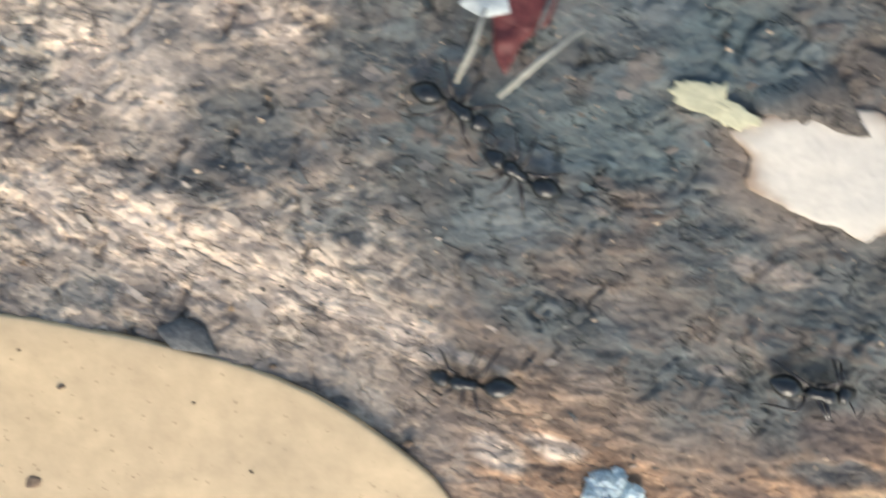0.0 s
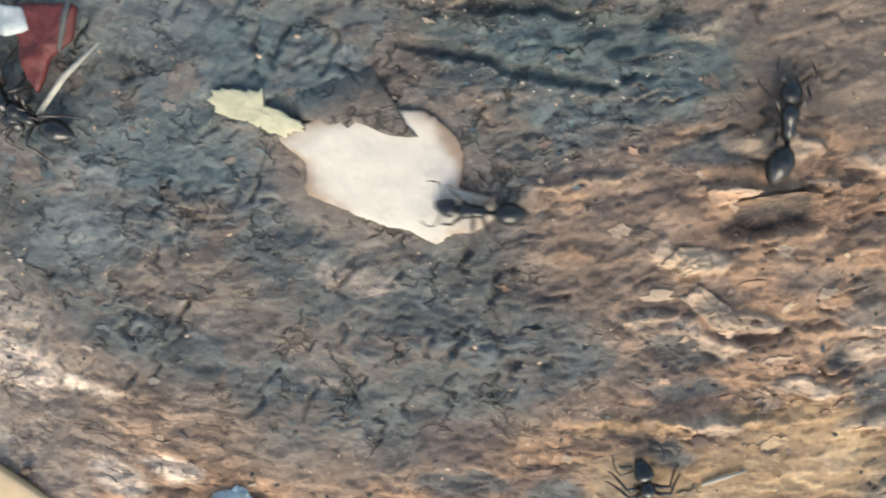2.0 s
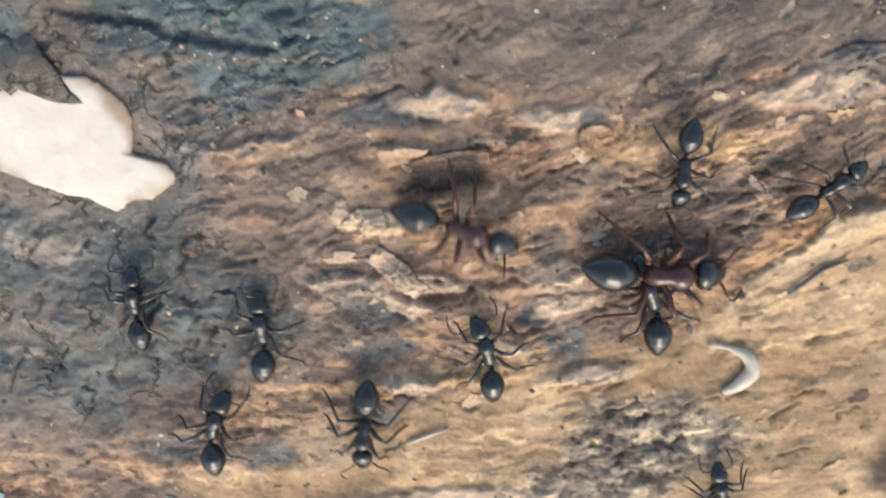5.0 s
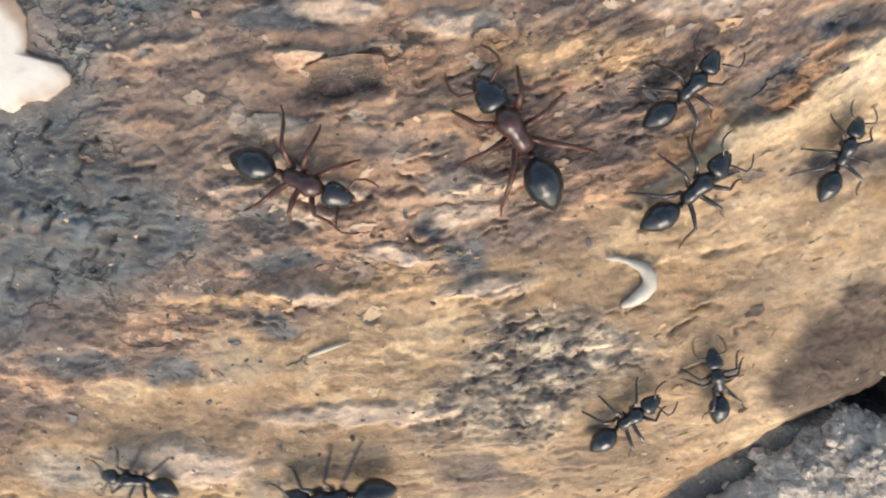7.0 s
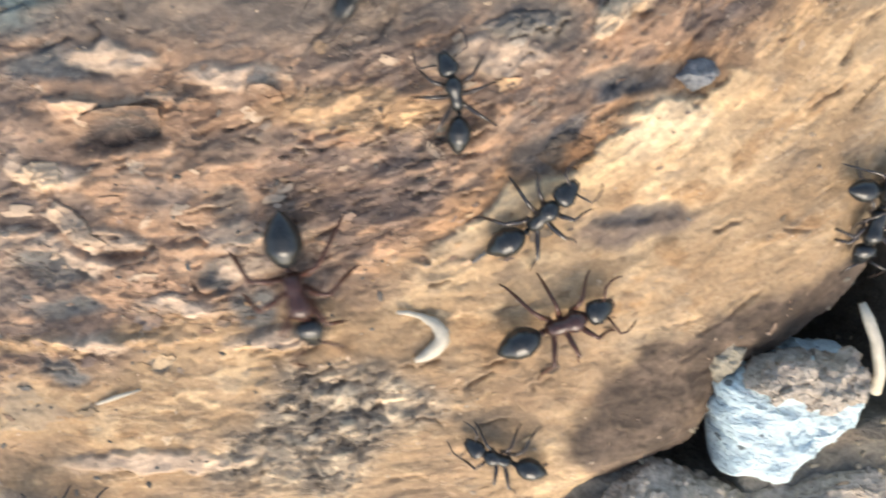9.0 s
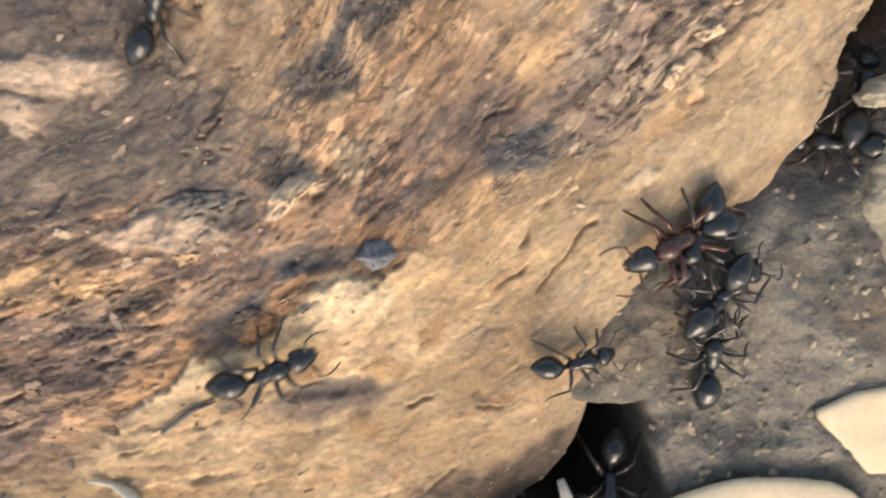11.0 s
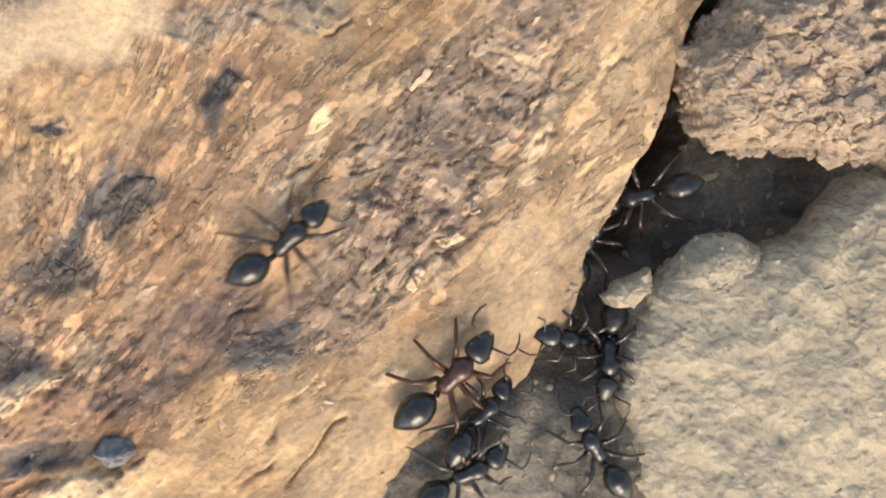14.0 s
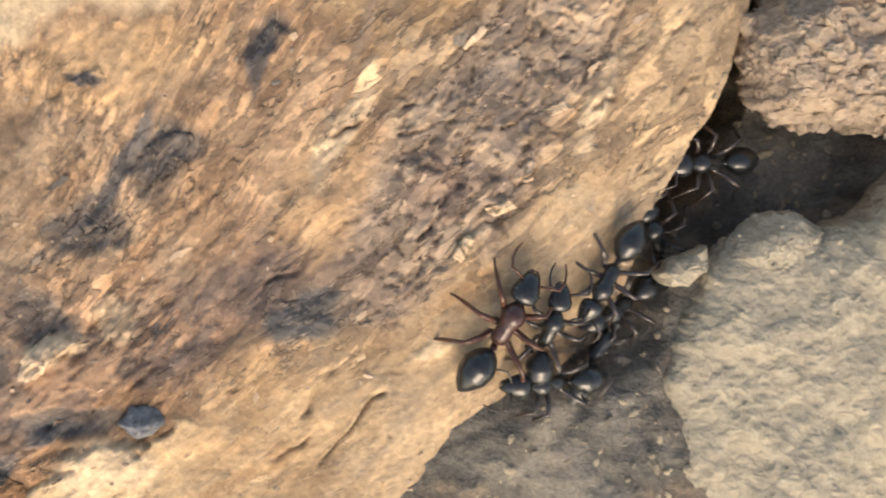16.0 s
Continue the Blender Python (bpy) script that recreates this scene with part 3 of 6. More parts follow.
    link(moved, gaps.inputs["Vector"])
    some = ramp(tree, broad.outputs[0], [(0.50, grey(0.0)), (0.60, grey(1.0))])
    # cracks: sunk by bump, with shade multiplied into their colour
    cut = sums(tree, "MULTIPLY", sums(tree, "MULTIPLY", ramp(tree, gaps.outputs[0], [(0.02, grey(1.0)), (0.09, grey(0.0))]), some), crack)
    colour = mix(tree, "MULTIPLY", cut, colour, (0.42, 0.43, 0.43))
    for height, deep, power in ((cut, -0.00022, 1.0), (broad.outputs[0], 0.001, 0.4), (fine.outputs[0], 0.0003, 0.5)):
        rel = node(tree, "ShaderNodeBump", Strength=power, Distance=abs(deep))
        rel.invert = deep < 0
        link(height, rel.inputs["Height"])
        link(normal, rel.inputs["Normal"])
        normal = rel.outputs[0]
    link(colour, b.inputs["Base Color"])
    link(normal, b.inputs["Normal"])
    link(ramp(tree, crack, [(0.0, grey(0.84)), (1.0, grey(0.62))]), b.inputs["Roughness"])
    b.inputs["Specular IOR Level"].default_value = 0.35
    return m


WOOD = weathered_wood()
SOIL = grained("grey soil", None, 2400, 0.32, 0.7, 0.0003, 0.95, attribute="tint")


def ant_shell(name, base, rough, coat=0.25):
    m, tree, b = material(name, rough)
    place = tree.nodes.new("ShaderNodeTexCoord")
    fine = node(tree, "ShaderNodeTexNoise", Scale=4200.0, Detail=3.0)
    tree.links.new(place.outputs["Object"], fine.inputs["Vector"])
    tree.links.new(mix(tree, "MULTIPLY", 1.0, base, ramp(tree, fine.outputs[0], [(0.3, (0.7, 0.7, 0.7)), (0.7, (1.35, 1.3, 1.25))])), b.inputs["Base Color"])
    tree.links.new(ramp(tree, fine.outputs[0], [(0.3, (rough * 0.8,) * 3), (0.7, (rough * 1.35,) * 3)]), b.inputs["Roughness"])
    rel = node(tree, "ShaderNodeBump", Strength=0.12, Distance=0.00005)
    tree.links.new(fine.outputs[0], rel.inputs["Height"])
    tree.links.new(rel.outputs[0], b.inputs["Normal"])
    b.inputs["Specular IOR Level"].default_value = 0.14
    b.inputs["Coat Weight"].default_value, b.inputs["Coat Roughness"].default_value, b.inputs["Coat IOR"].default_value = coat, 0.06, 1.52
    return m


# ---- building helpers ----
def mesh_object(name, verts, faces, mat, parent=None, label="", flat=False):
    data = bpy.data.meshes.new(name)
    data.from_pydata(verts, [], faces)
    data.polygons.foreach_set("use_smooth", [not flat] * len(data.polygons))
    data.materials.append(mat)
    ob = new(name, data)
    ob.parent = parent
    return tagged(ob, label)


def sheet(name, xs, ys, height, tint, mat):
    """A relief over the plan, with its colour by place."""
    gx, gy = np.meshgrid(xs, ys)
    gz = height(gx, gy)
    n, m = len(ys), len(xs)
    data = bpy.data.meshes.new(name)
    data.vertices.add(n * m)
    data.vertices.foreach_set("co", (np.stack([gx, gy, gz], -1) * S).astype(np.float32).ravel())
    k = (np.arange(n - 1)[:, None] * m + np.arange(m - 1)).ravel()
    loops = np.stack([k, k + 1, k + m + 1, k + m], -1).astype(np.int32)
    data.loops.add(loops.size)
    data.loops.foreach_set("vertex_index", loops.ravel())
    data.polygons.add(len(loops))
    data.polygons.foreach_set("loop_start", np.arange(0, loops.size, 4, dtype=np.int32))
    data.polygons.foreach_set("use_smooth", np.ones(len(loops), bool))
    data.update()
    layer = data.color_attributes.new("tint", "FLOAT_COLOR", "POINT")
    rgb = tint(gx, gy)
    layer.data.foreach_set("color", np.concatenate([rgb, np.ones((*gx.shape, 1))], -1).astype(np.float32).ravel())
    data.materials.append(mat)
    return new(name, data)


def blend(a, b, k):
    return a * (1 - k[..., None]) + b * k[..., None]


def col(*c):
    return np.array(c, float)


def spread(x, lo, hi, k):
    return blend(np.broadcast_to(col(*lo), (*x.shape, 3)), col(*hi), k)


def wood_tint(x, y):
    zone, u, v = zones(x, y), run(x, y), across(x, y)
    w2 = 0.12 * fbm(x * 3, y * 3, 3, 5)
    n1, n2, n3 = fbm(u * 0.9, v * 1.5, 5, 201, 0.6), fbm(u * 2.2, v * 3.0, 5, 205, 0.62), fbm(u * 6, v * 7.5, 4, 209, 0.6)
    iso = fbm(x * 3.5, y * 3.5, 5, 215, 0.62)
    _, _, r1, r2, _, _ = cells(u * 3.2 + w2 * 5, v * 4.6 + w2 * 6, 31)
    _, _, q1, q2, _, _ = cells(x * 7 + w2 * 6, y * 7 + w2 * 6, 85)
    brown = spread(x, (0.185, 0.126, 0.090), (0.365, 0.235, 0.148), smooth(-0.25, 0.3, n1 + 0.7 * n2 + 0.3 * (r1 - 0.5)))
    brown = blend(brown, col(0.46, 0.335, 0.23), smooth(0.08, 0.35, n2 + 0.5 * n3 + 0.35 * (r2 - 0.6)))
    brown = blend(brown, col(0.105, 0.093, 0.085), smooth(0.05, 0.5, -n1 + 0.5 * iso + 0.4 * (q1 - 0.6)) * 0.8)
    k, _ = layers(x, y, u, v)
    pick = lattice(k.astype(np.int64), np.full(x.shape, 3), 77)
    for lo, hi, paint in ((0.0, 0.22, (0.44, 0.315, 0.215)), (0.22, 0.42, (0.145, 0.102, 0.078)), (0.42, 0.55, (0.105, 0.098, 0.090)), (0.55, 0.75, (0.33, 0.205, 0.125))):
        brown = blend(brown, col(*paint) * (1 + 0.3 * iso)[..., None], ((pick >= lo) & (pick < hi)) * 0.72)
    crust = spread(x, (0.28, 0.252, 0.216), (0.50, 0.42, 0.335), smooth(-0.2, 0.4, n1 + 0.6 * iso))
    crust = blend(crust, col(0.105, 0.110, 0.108), smooth(0.12, 0.50, -n1 * 0.6 + iso + 0.3 * (q1 - 0.5)))
    for lo, hi, paint in ((0.0, 0.3, (0.40, 0.33, 0.26)), (0.3, 0.5, (0.115, 0.116, 0.110)), (0.5, 0.7, (0.22, 0.175, 0.140))):
        crust = blend(crust, col(*paint) * (1 + 0.3 * iso)[..., None], ((pick >= lo) & (pick < hi)) * 0.6)
    c = blend(brown, crust, smooth(1.5, -0.8, x + 0.6 * n1))
    slate = spread(x, (0.074, 0.083, 0.080), (0.128, 0.130, 0.121), smooth(-0.3, 0.4, n2 + 0.5 * (q1 - 0.5)))
    slate = blend(slate, col(0.160, 0.132, 0.110), smooth(0.1, 0.55, n1 + 0.5 * n3))
    wide = fbm(x * 1.1 + 3, y * 1.6, 5, 241, 0.55)
    slate = blend(slate, col(0.145, 0.167, 0.169), smooth(0.05, 0.30, wide + 0.15 * iso) * 0.8)
    slate = blend(slate, col(0.180, 0.140, 0.110), smooth(0.10, 0.35, fbm(x * 1.3 - 7, y * 1.9, 4, 245, 0.5) + 0.15 * iso) * 0.7)
    slate = blend(slate, col(0.052, 0.054, 0.050), smooth(0.05, 0.40, -wide + 0.3 * iso) * 0.7)
    slate = blend(slate, col(0.20, 0.20, 0.19), smooth(0.55, 0.85, q2 + 0.6 * iso) * 0.5)
    for lo, hi, paint in ((0.0, 0.2, (0.155, 0.160, 0.152)), (0.2, 0.45, (0.050, 0.060, 0.062)), (0.45, 0.6, (0.150, 0.118, 0.095)), (0.6, 0.75, (0.085, 0.112, 0.115))):
        slate = blend(slate, col(*paint) * (1 + 0.3 * iso)[..., None], ((pick >= lo) & (pick < hi)) * 0.55)
    c = blend(c, slate * 0.9, zone["slate"] * 0.95)
    c = blend(c, spread(x, (0.088, 0.077, 0.067), (0.165, 0.131, 0.103), smooth(-0.3, 0.4, n2 + 0.4 * n3)), zone["taupe"] * 0.9)
    ochre = spread(x, (0.355, 0.237, 0.129), (0.54, 0.384, 0.219), smooth(-0.35, 0.35, n1 + 0.5 * iso))
    ochre = blend(ochre, col(0.27, 0.155, 0.072), smooth(0.15, 0.55, n2 + 0.5 * iso) * 0.75)
    ochre = blend(ochre, col(0.24, 0.19, 0.135), smooth(0.2, 0.6, -n2 + 0.4 * iso) * 0.55)
    for lo, hi, paint in ((0.0, 0.22, (0.55, 0.425, 0.28)), (0.22, 0.40, (0.25, 0.16, 0.088)), (0.55, 0.68, (0.29, 0.23, 0.160))):
        ochre = blend(ochre, col(*paint) * (1 + 0.25 * iso)[..., None], ((pick >= lo) & (pick < hi)) * (0.30 + 0.3 * smooth(11.5, 9.5, x)))
    ochre = blend(ochre, col(0.34, 0.265, 0.175), smooth(12.9, 14.4, x - 0.35 * y + 0.3 * n1) * 0.75)
    ochre = ochre * (1 + 0.16 * smooth(11.8, 10.6, x) * smooth(-3.2, -1.6, y))[..., None]
    c = blend(c, ochre, zone["ochre"])
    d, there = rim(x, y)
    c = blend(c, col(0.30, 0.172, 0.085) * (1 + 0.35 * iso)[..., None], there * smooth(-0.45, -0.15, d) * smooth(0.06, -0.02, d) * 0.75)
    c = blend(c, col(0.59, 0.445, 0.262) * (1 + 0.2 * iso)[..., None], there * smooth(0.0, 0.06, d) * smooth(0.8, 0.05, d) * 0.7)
    c = blend(c, spread(x, (0.26, 0.168, 0.096), (0.41, 0.285, 0.172), smooth(-0.3, 0.3, n2 + 0.6 * iso)), zone["tan"] * 0.7)
    c = blend(c, spread(x, (0.205, 0.162, 0.128), (0.35, 0.27, 0.195), smooth(-0.3, 0.35, iso + 0.5 * (q1 - 0.5))), zone["grey"] * 0.9)
    c = blend(c, spread(x, (0.056, 0.040, 0.029), (0.135, 0.095, 0.066), smooth(-0.3, 0.5, iso + 0.4 * (q1 - 0.5))), zone["umber"] * 0.95)
    c = blend(c, spread(x, (0.16, 0.140, 0.112), (0.44, 0.36, 0.255), smooth(-0.25, 0.35, iso + 0.6 * (q1 - 0.5))), zone["moss"] * 0.9)
    c = blend(c, col(0.53, 0.405, 0.255) * (1 + 0.10 * n1)[..., None], zone["cream"] * 0.97)
    # patch colours; those of hollows and of the foot's edge paint shade
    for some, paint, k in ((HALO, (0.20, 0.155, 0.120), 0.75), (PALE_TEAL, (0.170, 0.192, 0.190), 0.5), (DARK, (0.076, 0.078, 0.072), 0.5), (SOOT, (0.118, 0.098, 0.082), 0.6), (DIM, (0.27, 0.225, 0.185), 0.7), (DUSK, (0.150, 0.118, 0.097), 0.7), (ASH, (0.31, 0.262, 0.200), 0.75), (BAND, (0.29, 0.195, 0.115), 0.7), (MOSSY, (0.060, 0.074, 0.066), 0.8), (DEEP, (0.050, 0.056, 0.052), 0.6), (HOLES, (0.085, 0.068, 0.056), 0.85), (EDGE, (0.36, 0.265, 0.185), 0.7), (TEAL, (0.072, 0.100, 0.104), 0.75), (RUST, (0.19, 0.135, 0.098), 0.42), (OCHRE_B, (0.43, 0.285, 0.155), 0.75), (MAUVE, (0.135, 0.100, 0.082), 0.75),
                           (SLATE_B, (0.085, 0.092, 0.092), 0.85), (SLATE_C, (0.110, 0.098, 0.086), 0.85), (STONE, (0.22, 0.190, 0.150), 0.8), (RUST_AND_SHADE, (0.265, 0.18, 0.108), 0.6), (UMBRY, (0.195, 0.155, 0.122), 0.6), (DUSKY, (0.085, 0.088, 0.086), 0.85),
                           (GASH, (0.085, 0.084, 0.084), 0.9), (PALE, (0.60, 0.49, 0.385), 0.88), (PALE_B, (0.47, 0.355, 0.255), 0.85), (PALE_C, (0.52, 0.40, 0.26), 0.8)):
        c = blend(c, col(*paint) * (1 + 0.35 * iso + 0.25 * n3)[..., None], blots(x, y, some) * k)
    # sunlit lips and shaded slits of the cracks, painted into the tint
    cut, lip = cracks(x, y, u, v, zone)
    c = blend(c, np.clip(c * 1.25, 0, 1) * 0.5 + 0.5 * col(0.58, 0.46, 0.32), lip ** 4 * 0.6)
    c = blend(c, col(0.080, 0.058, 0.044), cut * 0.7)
    return np.clip(c, 0.01, 0.8)


def wood_mask(x, y):
    """How far the wood is torn in layers, and how far it is cracked."""
    zone = zones(x, y)
    crust = smooth(1.8, -0.4, x)
    torn = 0.35 + 0.65 * smooth(-0.35, 0.25, fbm(x * 1.1, y * 1.1, 3, 811))
    torn = torn * (1 - 0.45 * zone["slate"]) * (1 - 0.40 * zone["ochre"] * np.maximum(smooth(12.0, 10.6, x + 0.3 * y), 1.5 * smooth(0.25, -0.25, y - 0.55 * (x - 11.3) + 0.30 + 0.25 * fbm(x * 1.3, y * 1.3, 3, 815)))) * (1 - 0.5 * zone["taupe"]) * (1 - 0.75 * zone["cream"]) * (1 - 0.6 * zone["umber"])
    torn = np.clip(np.maximum(torn, np.maximum(0.95 * zone["grey"], 1.0 * zone["moss"])), 0, 1)
    return torn, np.clip(np.maximum(0.95 * zone["slate"], 0.6 * crust), 0, 1) * (1 - 0.6 * zone["ochre"])


def dress(data, x, y, tint=None):
    """Gives a mesh the colour, the grain's run and the wear of the wood at its points."""
    x, y = np.ravel(x), np.ravel(y)
    torn, cracked = wood_mask(x, y)
    for name, values in (("tint", tint), ("mask", np.stack([torn, cracked, 0 * torn], -1))):
        if values is not None:
            layer = data.color_attributes.new(name, "FLOAT_COLOR", "POINT")
            layer.data.foreach_set("color", np.concatenate([values, np.ones((len(x), 1))], -1).astype(np.float32).ravel())
    way = data.attributes.new("grain", "FLOAT_VECTOR", "POINT")
    way.data.foreach_set("vector", np.stack([run(x, y), across(x, y), 0 * x], -1).astype(np.float32).ravel())


def soil_tint(x, y):
    near = smooth(34, 12, np.hypot(x - 14.0, y))
    n1, n2 = near * fbm(x * 1.2, y * 1.2, 4, 301), near * fbm(x * 5, y * 5, 3, 305)
    c = blend(np.broadcast_to(col(0.105, 0.097, 0.080), (*x.shape, 3)), col(0.190, 0.172, 0.138), smooth(-0.3, 0.5, n1 + 0.6 * n2))
    return blend(c, col(0.20, 0.155, 0.110), smooth(0.2, 0.6, -n1))


def steps(lo, hi, fine, *far):
    a = np.arange(lo, hi, fine)
    return np.concatenate([[lo - f for f in reversed(far)], a, [a[-1] + f for f in far]])


# ---- the ground and the trunk's foot ----
ground = sheet("ground", steps(10.8, 18.8, 0.03, 0.5, 2, 6, 20, 80, 400, 3000, 60000), steps(-5.8, 5.2, 0.03, 0.5, 2, 6, 20, 80, 400, 3000, 60000), soil_height, soil_tint, SOIL)
tagged(ground, "grey packed soil with crumbs at the trunk's foot", "soil", kind="structure")
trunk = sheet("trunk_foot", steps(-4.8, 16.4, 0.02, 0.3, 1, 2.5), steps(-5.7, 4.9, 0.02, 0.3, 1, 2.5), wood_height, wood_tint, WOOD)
places = np.empty(len(trunk.data.vertices) * 3, np.float32)
trunk.data.vertices.foreach_get("co", places)
dress(trunk.data, places[0::3] / S, places[1::3] / S)
tagged(trunk, "weathered ochre and slate-grey wood of a trunk's foot", "tree trunk", kind="structure")


# ---- loose things ----
def surface(x, y):
    x, y = np.atleast_1d(np.asarray(x, float)), np.atleast_1d(np.asarray(y, float))
    return np.maximum(wood_height(x, y), soil_height(x, y))


def reach(outline, cx, cy, turn):
    """Distance from the middle to the outline."""
    dx, dy, far = math.cos(turn), math.sin(turn), 0.0
    for (ax, ay), (bx, by) in zip(outline, outline[1:] + outline[:1]):
        ex, ey = bx - ax, by - ay
        det = dx * ey - dy * ex
        if abs(det) > 1e-9:
            d, k = ((ax - cx) * ey - (ay - cy) * ex) / det, ((ax - cx) * dy - (ay - cy) * dx) / det
            if d > 0 and -1e-6 <= k <= 1 + 1e-6:
                far = max(far, d)
    return far


def mound(name, outline, thick, mat, lift=None, flat=2.0, rough=0.05, grain=2.0, seed=0, rings=12, turns=90, drape=0.0, curl=0.0, ragged=0.05,
          pits=0.0, parent=None, label="", rim_tint=None, warp=0.0, wood=None):
    """A closed lump or flake over an outline on the plan: thick in the middle, falling to its edge, with an underside."""
    cx, cy = sum(p[0] for p in outline) / len(outline), sum(p[1] for p in outline) / len(outline)
    low = float(surface(cx, cy)[0]) if lift is None else lift
    angles = np.arange(turns) * 2 * math.pi / turns
    rim = np.array([reach(outline, cx, cy, a) for a in angles])
    f = np.sin(np.linspace(1.0 / rings, 1.0, rings) * math.pi / 2)
    fringe = 1 + ragged * fbm(np.cos(angles) * 4 + 5, np.sin(angles) * 4 + 5, 6, seed, 0.8) * f[:, None] ** 8
    x, y = cx + f[:, None] * fringe * rim * np.cos(angles), cy + f[:, None] * fringe * rim * np.sin(angles)
    body = np.clip(1 - f ** flat, 0, 1)[:, None] ** (1 / flat)
    bump = rough * fbm(x * grain, y * grain, 5, seed + 9, 0.55)
    if pits:
        _, gap, r1, _, _, _ = cells(x * grain * 2.5, y * grain * 2.5, seed + 3)
        bump = bump + pits * (r1 - 0.5) * smooth(0, 0.3, gap)
    z = low + thick * body + bump * (0.35 + 0.65 * body) + curl * ((x - cx) ** 2 + 0.4 * (y - cy) ** 2)
    if warp:
        x, y = x + warp * fbm(x * 5, y * 5 + z * 4, 4, seed + 50) * (f[:, None] > 0.3), y + warp * fbm(x * 5, y * 5 - z * 4, 4, seed + 60) * (f[:, None] > 0.3)
    if drape:
        z = z + drape * (surface(x.ravel(), y.ravel()).reshape(x.shape) - low)
    top = low + thick + float(rough * fbm(np.array([cx * grain]), np.array([cy * grain]), 5, seed + 9, 0.55)[0])
    under = max(0.02, 0.12 * thick)
    last_x, last_y, last_z = cx + (x[-1] - cx) * 0.97, cy + (y[-1] - cy) * 0.97, z[-1] - under
    pts = [(0, 0, top - low)] + [(a - cx, b - cy, c - low) for a, b, c in zip(x.ravel(), y.ravel(), z.ravel())]
    pts += [(a - cx, b - cy, c - low) for a, b, c in zip(last_x, last_y, last_z)] + [(0, 0, float(last_z.mean()) - low)]
    faces = [(0, 1 + k, 1 + (k + 1) % turns) for k in range(turns)]
    for r in range(rings):
        s0, s1 = 1 + r * turns, 1 + (r + 1) * turns
        faces += [(s0 + k, s1 + k, s1 + (k + 1) % turns, s0 + (k + 1) % turns) for k in range(turns)]
    end = 1 + (rings + 1) * turns
    faces += [(end, end - turns + (k + 1) % turns, end - turns + k) for k in range(turns)]
    ob = mesh_object(name, [(a * S, b * S, c * S) for a, b, c in pts], faces, mat, parent, label)
    ob.location = (cx * S, cy * S, low * S)
    if wood:
        px, py = np.array([a for a, _, _ in pts]) + cx, np.array([b for _, b, _ in pts]) + cy
        dress(ob.data, px, py, np.clip(wood_tint(px, py) * np.array(wood), 0.01, 0.8))
    if rim_tint:
        inner, outer = rim_tint
        layer = ob.data.color_attributes.new("tint", "FLOAT_COLOR", "POINT")
        k = smooth(0.72, 1.06, np.broadcast_to(f[:, None], x.shape) + 0.34 * fbm(x * 2.2, y * 2.2, 4, seed + 30))
        rgb = blend(np.broadcast_to(col(*inner), (*x.shape, 3)), col(*outer), k).reshape(-1, 3)
        rgb = np.concatenate([[inner], rgb, np.broadcast_to(col(*outer), (turns + 1, 3))])
        layer.data.foreach_set("color", np.concatenate([rgb, np.ones((len(rgb), 1))], -1).astype(np.float32).ravel())
    return ob


def rounded(outline, times=3):
    """The outline with its corners cut again and again."""
    for _ in range(times):
        outline = [(a[0] * k + b[0] * (1 - k), a[1] * k + b[1] * (1 - k)) for a, b in zip(outline, outline[1:] + outline[:1]) for k in (0.75, 0.25)]
    return outline


def tube(name, points, radii, mat, parent=None, label="", sides=7, bumps=0.0):
    """A round stalk through the points, in centimetres."""
    verts, faces = [], []
    pts = [Vector(p) for p in points]
    for i, p in enumerate(pts):
        way = (pts[min(i + 1, len(pts) - 1)] - pts[max(i - 1, 0)]).normalized()
        side = way.cross(Vector((0.13, 0.31, 0.94))).normalized()
        up = side.cross(way)
        for k in range(sides):
            a = 2 * math.pi * k / sides
            r = radii[i] * (1 + bumps * noise.noise(Vector((i * 1.7, k * 2.3, 4.0))))
            verts.append(tuple((p + side * math.cos(a) * r + up * math.sin(a) * r) * S))
    n = len(pts)
    for i in range(n - 1):
        faces += [(i * sides + k, i * sides + (k + 1) % sides, (i + 1) * sides + (k + 1) % sides, (i + 1) * sides + k) for k in range(sides)]
    faces += [tuple(reversed(range(sides))), tuple(range((n - 1) * sides, n * sides))]
    return mesh_object(name, verts, faces, mat, parent, label)


LEAF = grained("tan dead leaf", (0.515, 0.382, 0.228), 420, 0.13, 0.12, 0.00012, 0.55, spots=(1300, 0.13, (0.22, 0.14, 0.07)))
SPECK = grained("brown leaf speck", (0.19, 0.13, 0.085), 2200, 0.35, 0.4, 0.0002, 0.8)
CREAM_LEAF = grained("cream dead leaf", (0.62, 0.50, 0.33), 1200, 0.10, 0.15, 0.0002, 0.6)
WHITE = grained("bright flake", None, 700, 0.07, 0.2, 0.0003, 0.8, attribute="tint")
YELLOW = grained("yellow leaf scrap", (0.46, 0.43, 0.285), 700, 0.22, 0.3, 0.0002, 0.6)
RED = grained("red petal", (0.115, 0.030, 0.028), 1600, 0.35, 0.3, 0.0002, 0.5)
PALE_GREY = grained("pale grey scrap", (0.40, 0.43, 0.42), 1300, 0.25, 0.3, 0.0002, 0.6)
LICHEN = grained("blue-grey lichen", (0.60, 0.69, 0.69), 2600, 0.35, 0.9, 0.0004, 0.9)
CHIP_DARK = grained("slate bark chip", (0.115, 0.118, 0.116), 1800, 0.4, 0.6, 0.0003, 0.75, random_tint=0.3)
PEBBLE = grained("slate pebble", (0.165, 0.172, 0.178), 2200, 0.4, 0.6, 0.0003, 0.6)
